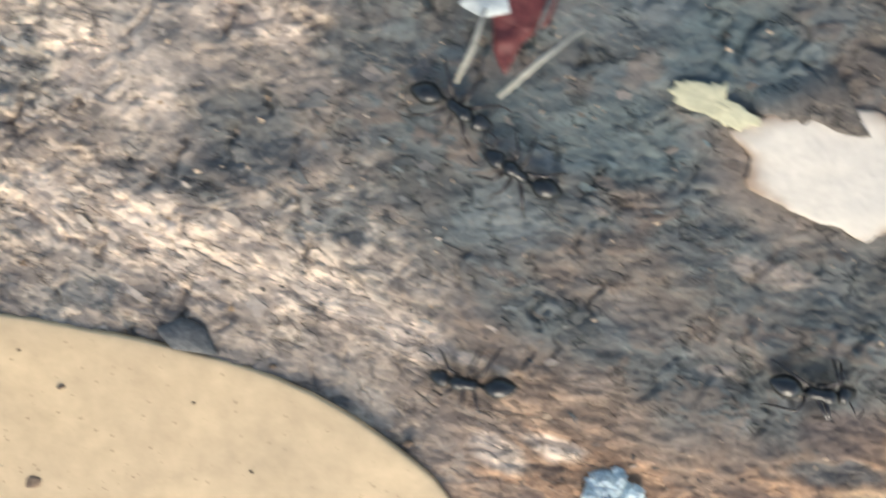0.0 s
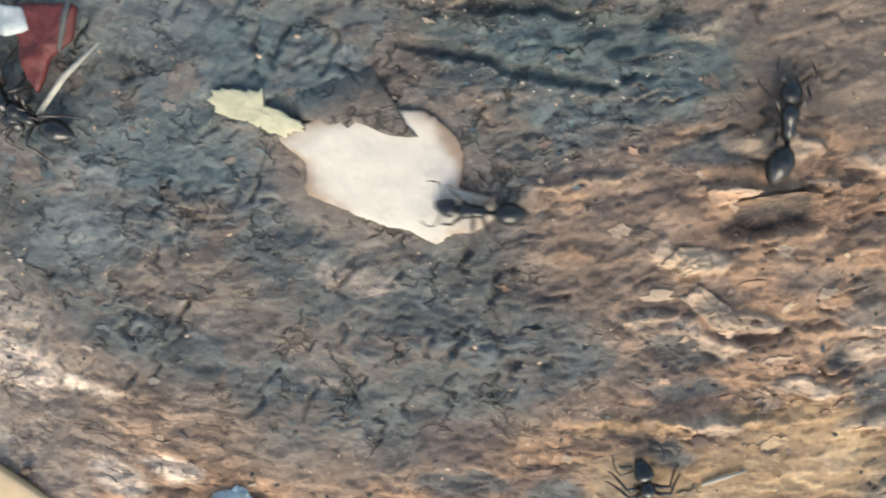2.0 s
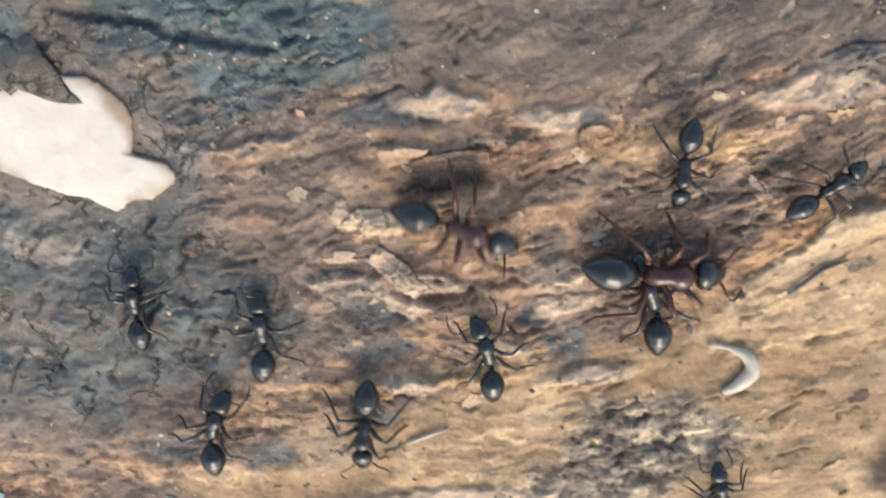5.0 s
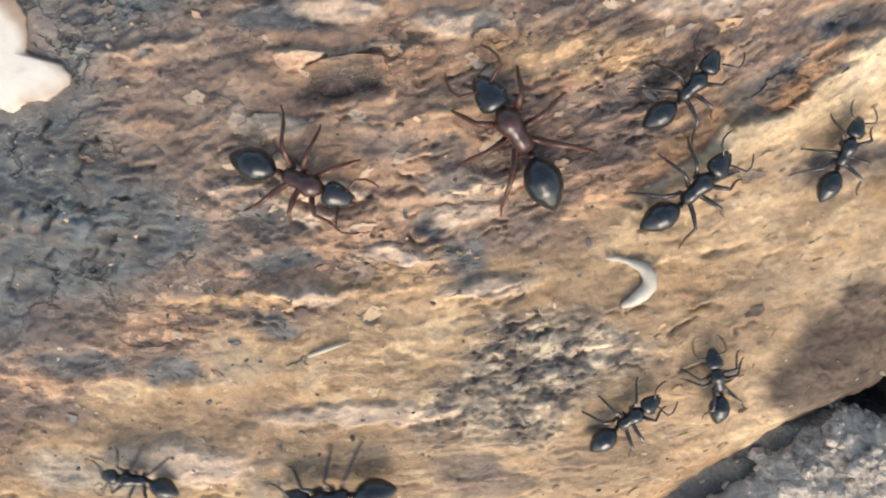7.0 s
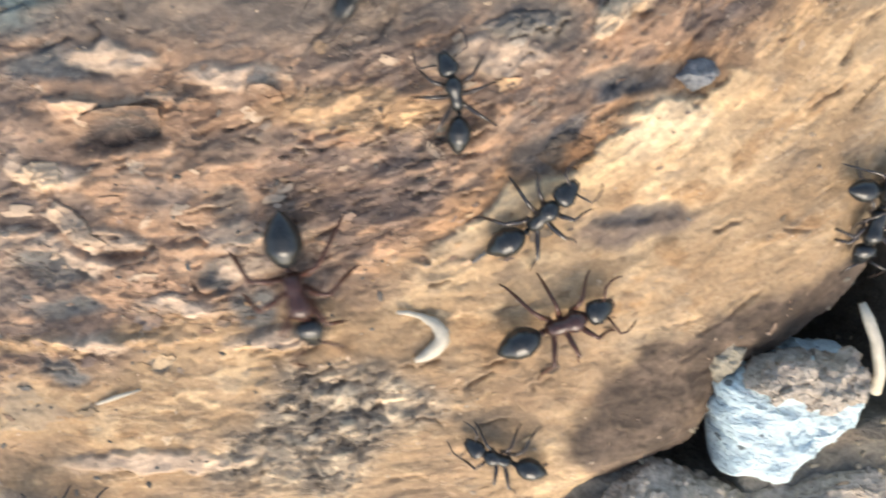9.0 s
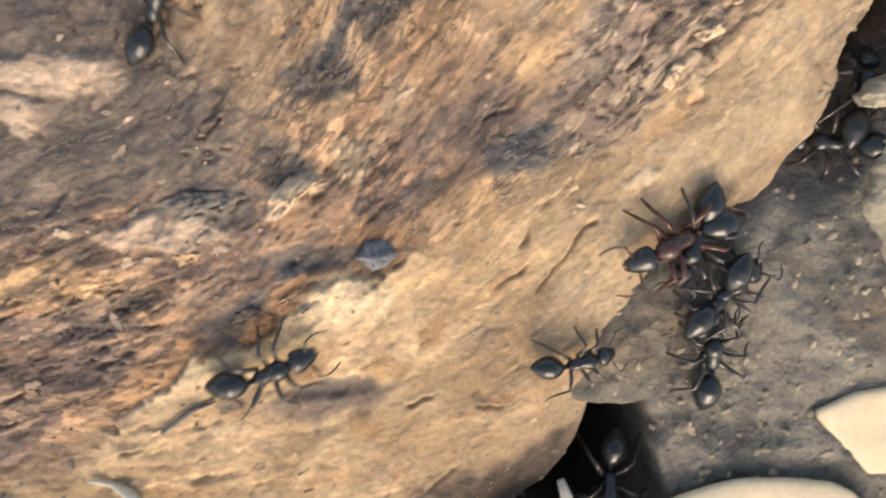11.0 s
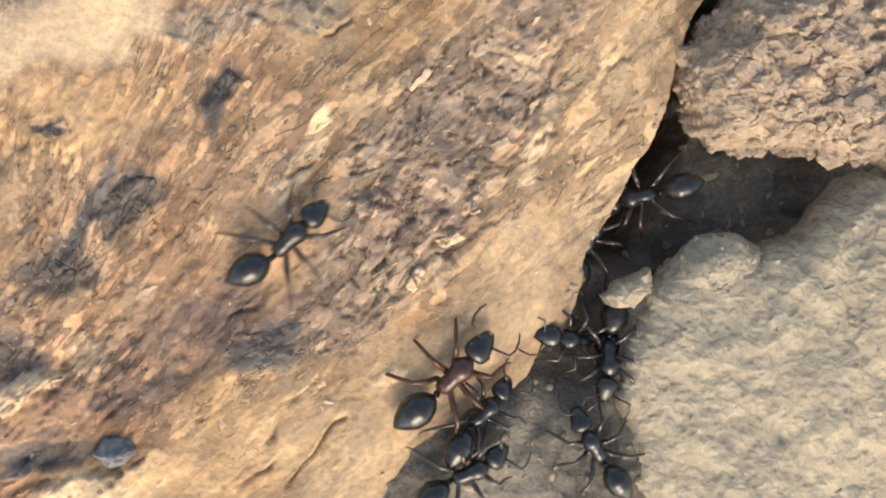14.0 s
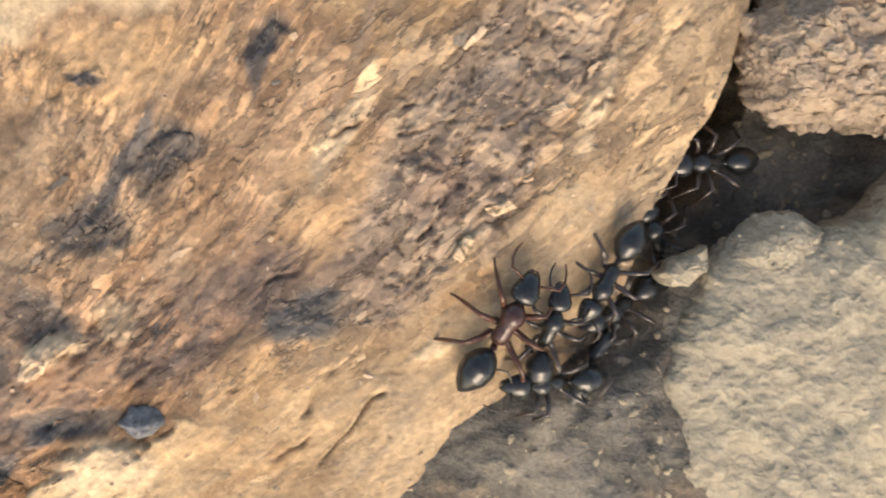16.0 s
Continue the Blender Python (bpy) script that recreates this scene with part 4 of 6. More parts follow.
CHIP_PALE = grained("pale wood chip", (0.50, 0.37, 0.245), 1500, 0.25, 0.4, 0.0003, 0.75, random_tint=0.25)
CHIP_TAN = grained("tan wood chip", (0.33, 0.225, 0.135), 1500, 0.3, 0.5, 0.0003, 0.8, random_tint=0.3)
CHIP_SLATE = grained("soft slate flake", (0.165, 0.150, 0.132), 1500, 0.4, 0.5, 0.0003, 0.85)
CHIP_GREY = grained("grey bark chip", (0.21, 0.175, 0.138), 1700, 0.35, 0.5, 0.0003, 0.8, random_tint=0.3)
CLOD = grained("pale soil clod", (0.335, 0.296, 0.218), 900, 0.24, 0.8, 0.0007, 0.95, spots=(500, 0.14, (0.19, 0.16, 0.12)))
CLOD_GREY = grained("pale grey clod", (0.47, 0.40, 0.315), 1400, 0.36, 1.0, 0.0006, 0.95)
CLOD_BROWN = grained("crumbly brown clod", (0.375, 0.295, 0.218), 1400, 0.28, 1.0, 0.0006, 0.95)
STONE_BLUE = grained("blue-white stone", (0.54, 0.65, 0.655), 1800, 0.22, 0.9, 0.0004, 0.85, spots=(420, 0.2, (0.10, 0.115, 0.115)), stretch=(1, 1.6, 1))
STRAW_GREY = grained("weathered straw", (0.33, 0.32, 0.27), 1500, 0.25, 0.3, 0.0001, 0.6)
HUSK = grained("pale husk", (0.47, 0.42, 0.33), 1500, 0.15, 0.3, 0.0001, 0.5)

# by the leaf
leaf = mound("dead_leaf", rounded([(-6.5, -3.3), (-5.2, -3.12), (-4.15, -3.13), (-3.44, -3.17), (-2.07, -3.29), (-1.06, -3.58), (-0.13, -4.09), (0.44, -4.61), (0.8, -5.4),
                           (0.7, -6.3), (-1.0, -7.2), (-4, -7.6), (-6.8, -6.5)]), 0.08, LEAF, lift=0.04, flat=9.0, rough=0.05, grain=0.5, seed=5, rings=24, turns=160, ragged=0.012)
tagged(leaf, "smooth tan dead leaf with small brown specks", "leaf")
for k, (a, b, r) in enumerate(((-1.49, -3.37, 0.05), (-0.11, -4.03, 0.07), (-3.52, -3.81, 0.055), (-3.85, -4.92, 0.15), (-3.92, -3.47, 0.03), (-1.63, -4.5, 0.03), (-2.92, -3.18, 0.03), (-2.22, -3.81, 0.025))):
    a, b = a - leaf.location.x / S, b - leaf.location.y / S
    near = min(leaf.data.vertices, key=lambda v: (v.co.x / S - a) ** 2 + (v.co.y / S - b) ** 2 - 0.001 * v.co.z / S)
    r *= 0.75
    mound("speck", [(a + r * 1.3 * math.cos(i * 0.785) * (0.7 + 0.3 * math.sin(i * 5 + k)), b + r * 0.7 * math.sin(i * 0.785 + 0.3)) for i in range(8)], 0.02, SPECK, lift=near.co.z / S, flat=2.0, rough=0.015, grain=9, seed=k, turns=18, rings=4, ragged=0.3, parent=leaf)
tagged(mound("bark_chip", [(-2.62, -3.1), (-2.36, -2.94), (-2.15, -3.02), (-2.0, -3.3), (-2.45, -3.28)], 0.10, CHIP_DARK, seed=8, turns=40, rings=6), "dark slate-grey bark chip beside the tan leaf", "bark chip")
lichen = mound("lichen_tuft", [(1.62, -4.9), (1.70, -4.13), (1.98, -4.02), (2.33, -4.42), (2.38, -4.9)], 0.16, LICHEN, rough=0.06, grain=4.5, seed=12, pits=0.05, turns=120, rings=22, ragged=0.15)
tagged(lichen, "crumbly blue-grey lichen tuft on dark wood", "lichen")
tagged(mound("lichen_crumb", [(2.2, 0.5), (2.22, 0.64), (2.36, 0.68), (2.46, 0.58), (2.4, 0.48)], 0.05, LICHEN, rough=0.06, grain=6, seed=14, turns=80, rings=10, ragged=0.5, pits=0.05), "small blue-white lichen crumb", "lichen")

# the bright flake and what lies round it
# a bright patch built as a flake, its brightness put into the colour
flake = mound("bright_flake", [(2.33, -0.64), (2.46, -0.54), (2.60, -0.46), (2.94, -0.42), (3.11, -0.42), (3.32, -0.36), (3.50, -0.33), (3.67, -0.40), (3.82, -0.54), (3.90, -0.70), (3.89, -0.87), (3.88, -0.96), (3.93, -1.00),
                                 (4.01, -1.00), (4.17, -1.04), (4.25, -1.12), (4.24, -1.20), (4.14, -1.28), (4.02, -1.36), (3.86, -1.37), (3.72, -1.48), (3.56, -1.42), (3.44, -1.37), (3.26, -1.35), (3.08, -1.29), (2.90, -1.23),
                                 (2.72, -1.17), (2.57, -1.12), (2.53, -1.04), (2.56, -0.95), (2.55, -0.84), (2.48, -0.78), (2.38, -0.72)],
              0.06, WHITE, lift=0.02, flat=7.0, rough=0.03, grain=1.6, seed=21, rings=48, turns=300, ragged=0.06, drape=0.12, rim_tint=((0.59, 0.53, 0.445), (0.30, 0.215, 0.15)))
tagged(flake, "cream-white flake that carries a bright patch on dark wood", "wood flake")
scrap = mound("leaf_scrap", [(1.79, -0.29), (2.00, -0.26), (2.20, -0.25), (2.20, -0.38), (2.32, -0.40), (2.42, -0.46), (2.52, -0.49), (2.54, -0.57), (2.43, -0.63), (2.26, -0.59), (2.07, -0.52), (1.79, -0.46)], 0.025, YELLOW,
              lift=float(surface(2.1, -0.4)[0]) + 0.07, flat=6, rough=0.02, grain=4, seed=23, turns=160, rings=12, ragged=0.35, drape=0.15)
tagged(scrap, "yellow torn leaf scrap beside the bright flake", "leaf scrap")
plate = mound("bark_plate", [(2.22, -0.42), (2.49, -0.49), (2.66, -0.47), (2.75, -0.51), (2.85, -0.48), (2.91, -0.52), (2.97, -0.47), (3.09, -0.50), (3.19, -0.54), (3.28, -0.56), (3.41, -0.57), (3.52, -0.56), (3.41, -0.46), (3.36, -0.39),
                             (3.30, -0.30), (3.24, -0.21), (3.15, -0.11), (3.09, 0.0), (3.01, 0.12), (2.87, 0.27), (2.60, 0.34), (2.30, 0.22), (2.12, -0.05), (2.10, -0.30)],
              0.05, WOOD, lift=max(0.10, float(surface(2.7, -0.1)[0]) + 0.03), flat=4.0, rough=0.03, grain=2.0, seed=25, turns=300, rings=60, ragged=0.06, drape=0.35, wood=(0.85, 0.88, 0.90))
for v in plate.data.vertices:                # the plate sinks into the wood away from the flake
    a, b = v.co.x / S + plate.location.x / S, v.co.y / S + plate.location.y / S
    v.co.z -= 0.22 * S * float(max(smooth(-0.35, 0.15, b - 0.35 * (a - 2.8)), smooth(2.6, 2.25, a)))
tagged(plate, "slate-grey cracked bark plate overlapping the bright flake", "bark plate")
red = new("red_petal")
tagged(red, "dark red torn petal with a pale scrap on it", "petal")
red.location = (0.35 * S, 0.0, 0)
mound("blade", [(-0.20, 0.30), (0.36, 0.34), (0.30, 0.05), (0.10, -0.12), (0.0, -0.42), (-0.13, -0.20)], 0.05, RED, lift=0.16, flat=3, rough=0.08, grain=4, seed=31, turns=60, rings=9, parent=red)
mound("scrap", [(-0.45, 0.12), (-0.38, 0.30), (-0.08, 0.28), (-0.02, 0.10), (-0.25, 0.04)], 0.04, PALE_GREY, lift=0.2, flat=3, rough=0.05, grain=5, seed=33, turns=40, rings=6, parent=red, label="pale grey scrap")
for k, (a, b, c) in enumerate((((0.32, -0.58, 0.16), (0.6, -0.25, 0.26), (0.92, 0.05, 0.28)), ((-0.05, -0.5, 0.12), (0.05, -0.2, 0.3), (0.12, 0.12, 0.34)), ((0.7, 0.5, 0.2), (0.62, 0.2, 0.24), (0.55, -0.05, 0.2)))):
    tagged(tube("straw", [a, b, c], [0.022, 0.024, 0.014], STRAW_GREY if k < 2 else CHIP_DARK, bumps=0.3), "thin dry straw leaning on the red petal", "straw", group="straws by the petal")

# torn edges and husks in the middle
def curled(outline, tall, pivot, words, wood, seed):
    """A thin flake of the wood that stands off along its upper edge."""
    ob = mound("curled_flake", outline, 0.03, WOOD, lift=float(surface(*np.mean(outline, 0))[0]) + 0.01, flat=5, rough=0.02, grain=5, seed=seed, turns=140, rings=24, ragged=0.10, drape=0.6, wood=wood)
    for v in ob.data.vertices:
        up = smooth(pivot, 1.0, (v.co.y / S + ob.location.y / S - min(p[1] for p in outline)) / (max(p[1] for p in outline) - min(p[1] for p in outline)))
        v.co.z += float(up) * tall * S
    return tagged(ob, words, "wood flake")


# a factor below one paints the flake's shade into its tint
curled([(6.17, -0.96), (6.40, -0.85), (6.63, -0.79), (6.78, -0.785), (6.93, -0.79), (6.94, -0.91), (6.84, -1.08), (6.60, -1.17), (6.34, -1.21), (6.19, -1.14), (6.13, -1.05)], 0.14, 0.35, "grey wood flake with a raised pale upper edge", (0.62, 0.62, 0.64), 41)
curled([(7.66, -0.60), (7.70, -0.54), (7.76, -0.51), (7.82, -0.50), (7.88, -0.52), (7.94, -0.55), (7.97, -0.66), (7.93, -0.78), (7.79, -0.80), (7.68, -0.72)], 0.13, 0.45, "small grey wood flake with a raised arched edge", (0.66, 0.64, 0.64), 43)
curled([(5.96, -0.84), (6.07, -0.79), (6.20, -0.78), (6.42, -0.79), (6.38, -0.84), (6.18, -0.93), (6.10, -0.97), (6.0, -0.93)], 0.05, 0.3, "pale torn wood flake on brown wood", (1.3, 1.32, 1.34), 45)
husk = [(9.05, -2.50), (9.15, -2.49), (9.27, -2.52), (9.40, -2.56), (9.48, -2.64), (9.49, -2.73), (9.43, -2.82), (9.34, -2.90), (9.25, -2.95)]
tagged(tube("curved_husk", [(a, b, float(surface(a, b)[0]) + 0.04) for a, b in husk], [0.018, 0.022, 0.03, 0.055, 0.07, 0.075, 0.07, 0.05, 0.025], HUSK, bumps=0.25, sides=9), "pale crescent-shaped husk on ochre wood", "husk")
for pts, mat, words in ((((6.32, -3.59), (6.5, -3.5), (6.72, -3.42)), HUSK, "short pale splinter on ochre wood"),
                        (((9.7, -1.95), (9.95, -1.7), (10.15, -1.6)), CHIP_DARK, "dark thin twig on ochre wood")):
    tagged(tube("straw", [(a, b, float(surface(a, b)[0]) + 0.03) for a, b in pts], [0.016, 0.02, 0.01], mat, bumps=0.3), words, "straw")
pebble = mound("pebble", [(11.25, -0.16), (11.32, -0.03), (11.42, 0.01), (11.57, -0.03), (11.62, -0.12), (11.55, -0.22), (11.40, -0.27)], 0.17, PEBBLE, rough=0.08, grain=5, seed=51, turns=80, rings=14, pits=0.06, ragged=0.2, warp=0.04)
tagged(pebble, "small slate-grey pebble on ochre wood", "pebble")
for outline, thick, mat, words in (
        ([(9.58, 0.09), (9.84, 0.24), (10.16, 0.27), (10.19, 0.15), (9.84, 0.02)], 0.12, CHIP_GREY, "long grey bark chip on brown wood"),
        ([(10.52, 0.08), (10.50, 0.24), (10.65, 0.44), (10.93, 0.46), (10.76, 0.29), (10.63, 0.09)], 0.09, CHIP_PALE, "pale curled wood flake on brown wood"),
        ([(10.16, -0.95), (10.36, -0.70), (10.61, -0.75), (10.68, -0.95), (10.38, -1.06)], 0.10, CHIP_TAN, "orange-brown wood chip on ochre wood"),
        ([(12.20, 0.82), (12.30, 0.95), (12.52, 1.0), (12.86, 1.14), (12.90, 0.80), (12.62, 0.66), (12.34, 0.67)], 0.05, CHIP_SLATE, "slate-grey flat flake on the trunk's foot"),
        ([(11.84, 2.89), (11.96, 3.06), (12.09, 2.97), (11.94, 2.79)], 0.06, CHIP_SLATE, "dark grey bark chip in a wood hollow"),
        ([(11.08, 1.76), (11.24, 2.08), (11.51, 2.14), (11.47, 1.88), (11.22, 1.65)], 0.07, CHIP_GREY, "grey-brown bark flake on ochre wood"),
        ([(10.58, 2.34), (10.78, 2.48), (10.84, 2.37), (10.68, 2.29)], 0.05, CHIP_SLATE, "dark bark chip on ochre wood"),
        ([(10.62, 1.16), (10.80, 1.38), (10.98, 1.30), (10.96, 1.12)], 0.07, CHIP_GREY, "grey bark chip on ochre wood"),
        ([(13.58, 1.52), (13.66, 1.70), (13.74, 1.68), (13.66, 1.46)], 0.06, CHIP_PALE, "narrow pale wood chip on grey bark"),
        ([(14.02, 2.18), (14.03, 2.36), (14.10, 2.34), (14.10, 2.20)], 0.06, CHIP_PALE, "narrow pale wood chip on grey bark"),
        ([(14.10, 2.76), (14.24, 2.86), (14.30, 2.80), (14.16, 2.72)], 0.05, CHIP_PALE, "small pale wood chip on grey bark"),
        ([(13.75, 1.92), (13.95, 2.02), (14.02, 1.97), (13.85, 1.87)], 0.05, CHIP_PALE, "small pale wood chip on grey bark"),
        ([(7.86, 1.04), (7.98, 1.20), (8.16, 1.22), (8.2, 1.06), (8.02, 0.98)], 0.08, CHIP_PALE, "pale round wood chip on grey wood"),
        ([(8.12, 0.70), (8.18, 0.82), (8.32, 0.82), (8.3, 0.70)], 0.06, CHIP_PALE, "pale small wood chip on grey wood"),
        ([(7.22, 0.86), (7.36, 0.97), (7.55, 0.93), (7.4, 0.84)], 0.05, CHIP_PALE, "pale thin wood chip on grey wood"),
        ([(5.46, 0.86), (5.52, 0.97), (5.64, 0.93), (5.6, 0.82)], 0.05, CHIP_PALE, "pale small chip on grey wood"),
        ([(5.66, -1.52), (5.8, -1.34), (6.06, -1.36), (6.10, -1.5), (5.86, -1.62)], 0.05, CHIP_PALE, "pale jagged wood flake on brown wood"),
        ([(5.86, -1.80), (6.02, -1.66), (6.3, -1.84), (6.48, -2.02), (6.2, -2.04)], 0.05, CHIP_PALE, "pale ragged wood flake on brown wood")):
    k = int(abs(outline[0][0] * 37 + outline[0][1] * 11))
    category = "pebble" if "pebble" in words else "wood chip"
    own = mat in (CHIP_SLATE, CHIP_GREY, CHIP_TAN)
    tagged(mound("wood_chip", outline, thick * (0.45 if own else 0.7), WOOD if own else mat, lift=float(surface(*np.mean(outline, 0))[0]) - 0.01, flat=2.2 if own else 5, rough=0.035, grain=6, seed=k, turns=90, rings=16, pits=0.03, ragged=0.3,
                 drape=0.95, wood=(1.0, 0.88, 0.74) if mat is CHIP_TAN else (0.74, 0.78, 0.84) if own else None), words, category)

# clods and stones on the soil
def crumble(lump, count, mat, seed):
    """Small grains that stick to a clod, one part."""
    rnd, verts, faces = random.Random(seed), [], []
    pts = [v.co / S for v in lump.data.vertices]
    pts = pts[len(pts) // 12:-430]
    for _ in range(count):
        p, r, first = rnd.choice(pts), min(0.16 if mat is not CLOD else 0.035, rnd.lognormvariate(-3.2 if mat is not CLOD else -4.0, 0.5)), len(verts)
        for zz, w in ((-0.5, 0.7), (0.1, 1.0), (0.6, 0.6)):
            a0 = rnd.uniform(0, 1)
            verts += [((p.x + w * r * rnd.uniform(0.7, 1.2) * math.cos(a0 + 1.047 * m)) * S, (p.y + w * r * rnd.uniform(0.7, 1.2) * math.sin(a0 + 1.047 * m)) * S, (p.z + zz * r * rnd.uniform(0.8, 1.1)) * S) for m in range(6)]
        for k in range(6):
            n = (k + 1) % 6
            faces += [(first + k, first + n, first + 6 + n, first + 6 + k), (first + 6 + k, first + 6 + n, first + 12 + n, first + 12 + k)]
        faces += [tuple(first + 12 + k for k in range(6)), tuple(first + 5 - k for k in range(6))]
    tagged(mesh_object("crumb_rest", verts, faces, mat, lump, "", True), kind="stuff")


for outline, top, low, mat, flat, rough, grain, pits, words, kind in (
        ([(15.62, 0.76), (15.66, 1.35), (15.76, 1.66), (15.95, 1.92), (16.2, 2.12), (16.7, 2.2), (17.05, 2.36), (17.3, 2.75), (17.5, 3.1), (18.4, 3.3), (19.4, 2.2), (19.2, 0.2), (18.2, -0.6), (16.7, -0.70), (15.95, -0.2)],
         0.55, -0.45, CLOD, 3.0, 0.15, 1.3, 0.03, "large pale grey-green clod of dried soil", "soil clod"),
        ([(15.76, 3.63), (15.80, 3.38), (16.0, 3.18), (16.4, 3.10), (16.8, 3.14), (17.4, 3.16), (17.9, 3.0), (18.6, 3.1), (19, 5), (18, 6), (16.6, 5.6), (16.08, 4.4), (15.80, 3.9)],
         0.80, -0.5, CLOD_BROWN, 3.2, 0.20, 3.0, 0.12, "crumbly brown soil clod over a dark burrow", "soil clod"),
        ([(15.92, 1.80), (15.98, 2.05), (16.16, 2.27), (16.44, 2.35), (16.70, 2.26), (16.76, 2.0), (16.55, 1.72), (16.15, 1.62)], 0.34, -0.33, CLOD, 2.2, 0.06, 1.8, 0.02, "rounded pale soil clod at the edge of a burrow", "soil clod"),
        ([(17.12, 2.30), (17.25, 2.72), (17.5, 3.0), (18.2, 3.15), (18.8, 2.6), (18.9, 1.6), (18.2, 0.9), (17.6, 1.1), (17.3, 1.7)], 0.60, -0.35, CLOD, 2.8, 0.14, 1.8, 0.03, "pale grey soil clod leaning on a larger clod", "soil clod"),
        ([(15.33, 1.60), (15.45, 1.75), (15.72, 1.93), (15.80, 1.74), (15.62, 1.55), (15.42, 1.52)], 0.22, -0.30, CLOD, 3, 0.04, 4, 0.03, "small pale soil crumb between trunk and clod", "soil crumb"),
        ([(12.18, -2.97), (12.4, -2.81), (12.75, -2.70), (13.1, -2.64), (13.48, -2.63), (13.61, -2.85), (13.58, -3.27), (13.35, -3.5), (12.95, -4.0), (12.36, -3.95), (12.23, -3.38)],
         0.68, -0.55, STONE_BLUE, 5.0, 0.08, 2.2, 0.06, "rough blue-white stone beside the trunk", "stone"),
        ([(12.34, -2.90), (12.52, -2.66), (12.84, -2.63), (13.41, -2.60), (13.53, -2.81), (13.42, -2.95), (12.99, -3.10), (12.73, -2.93)], 0.40, -0.20, CLOD_GREY, 6, 0.06, 4, 0.05, "brown soil crust on a stone", "soil crust"),
        ([(9.8, -5.4), (10.6, -5.06), (10.85, -4.73), (11.34, -4.32), (11.68, -4.02), (12.0, -4.1), (12.4, -4.2), (13.2, -4.05), (13.9, -3.75), (14.6, -3.9), (14.4, -5.4), (12.4, -6.4), (9.8, -6.2)],
         0.50, -0.48, CLOD_GREY, 3.5, 0.16, 1.8, 0.10, "grey-brown crumbly soil clod at the trunk's foot", "soil clod"),
        ([(12.03, -2.73), (12.16, -2.33), (12.25, -2.5), (12.40, -2.59), (12.33, -2.78), (12.18, -3.04)], 0.30, -0.34, CLOD, 3, 0.06, 5, 0.05, "pale soil crumb against the trunk", "soil crumb")):
    k = int(abs(outline[0][0] * 23 + outline[0][1] * 41))
    lump = mound(kind.replace(" ", "_"), outline, top, mat, lift=low, flat=flat, rough=rough, grain=grain, seed=k, turns=420 if outline[0][0] > 15.5 else 240, rings=110 if outline[0][0] > 15.5 else 60, pits=pits,
                 ragged=0.09, warp=0.10 if mat in (CLOD_BROWN, CLOD_GREY) else 0.04)
    tagged(lump, words, kind)
    if kind in ("soil clod", "soil crust"):
        crumble(lump, 420 if mat is CLOD_BROWN else 70 if mat is CLOD else 260, mat, k)
crumble(lichen, 170, LICHEN, 12)
tagged(tube("pale_stick", [(13.26, -2.02, 0.05), (13.33, -2.16, 0.1), (13.44, -2.36, 0.12), (13.55, -2.65, 0.1), (13.62, -2.9, 0.0)], [0.035, 0.05, 0.055, 0.055, 0.05], HUSK, bumps=0.25, sides=9), "pale dry stick leaning over the burrow", "stick")
right = mound("dead_leaf", rounded([(13.75, -2.85), (13.9, -2.62), (14.17, -2.32), (14.59, -2.05), (15.22, -1.86), (16.2, -1.9), (16.6, -2.8), (15.6, -3.6), (14.2, -3.5)], 2), 0.10, CREAM_LEAF, lift=-0.12, flat=3, rough=0.06, grain=0.8, seed=71, turns=120, rings=16, ragged=0.02)
tagged(right, "cream dead leaf lying on grey soil", "leaf")
low = mound("dead_leaf", [(15.55, -1.25), (15.9, -1.02), (16.35, -0.88), (16.9, -0.79), (17.2, -0.77), (17.3, -1.05), (17.1, -1.7), (16.2, -1.8)], 0.08, CREAM_LEAF, lift=-0.2, flat=4, rough=0.04, grain=0.8, seed=73, turns=90, rings=12, ragged=0.02)
tagged(low, "pale cream leaf edge beside the big clod", "leaf")
tagged(mound("dead_leaf", [(17.42, -1.0), (17.6, -0.85), (18.2, -0.8), (18.4, -1.5), (17.5, -1.6)], 0.08, CREAM_LEAF, lift=-0.2, flat=4, rough=0.04, grain=0.8, seed=74, turns=60, rings=8, ragged=0.02), "pale cream leaf end on grey soil", "leaf")


# ---- ants ----
BLACK = ant_shell("black ant shell", (0.012, 0.0142, 0.015), 0.36, 0.75)
MAROON = ant_shell("reddish brown ant shell", (0.047, 0.021, 0.017), 0.38, 0.65)
LIMB = ant_shell("dark brown ant limb", (0.036, 0.027, 0.023), 0.30, 1.0)
LIMB_RED = ant_shell("red-brown ant limb", (0.075, 0.032, 0.021), 0.34, 0.5)
HAIR = ant_shell("grey eye", (0.03, 0.032, 0.034), 0.4, 0.0)
MM = 0.001


def spun(stations, sides=18, groove=0.0):
    """A body of rings: x, z of the middle, half width, half height, in millimetres."""
    verts, faces = [], []
    for x, z, w, h in stations:
        for k in range(sides):
            a = 2 * math.pi * k / sides
            verts.append((x * MM, w * math.cos(a) * MM, (z + h * math.sin(a)) * MM))
    n = len(stations)
    for i in range(n - 1):
        faces += [(i * sides + k, (i + 1) * sides + k, (i + 1) * sides + (k + 1) % sides, i * sides + (k + 1) % sides) for k in range(sides)]
    faces += [tuple(range(sides)), tuple(reversed(range((n - 1) * sides, n * sides)))]
    return verts, faces


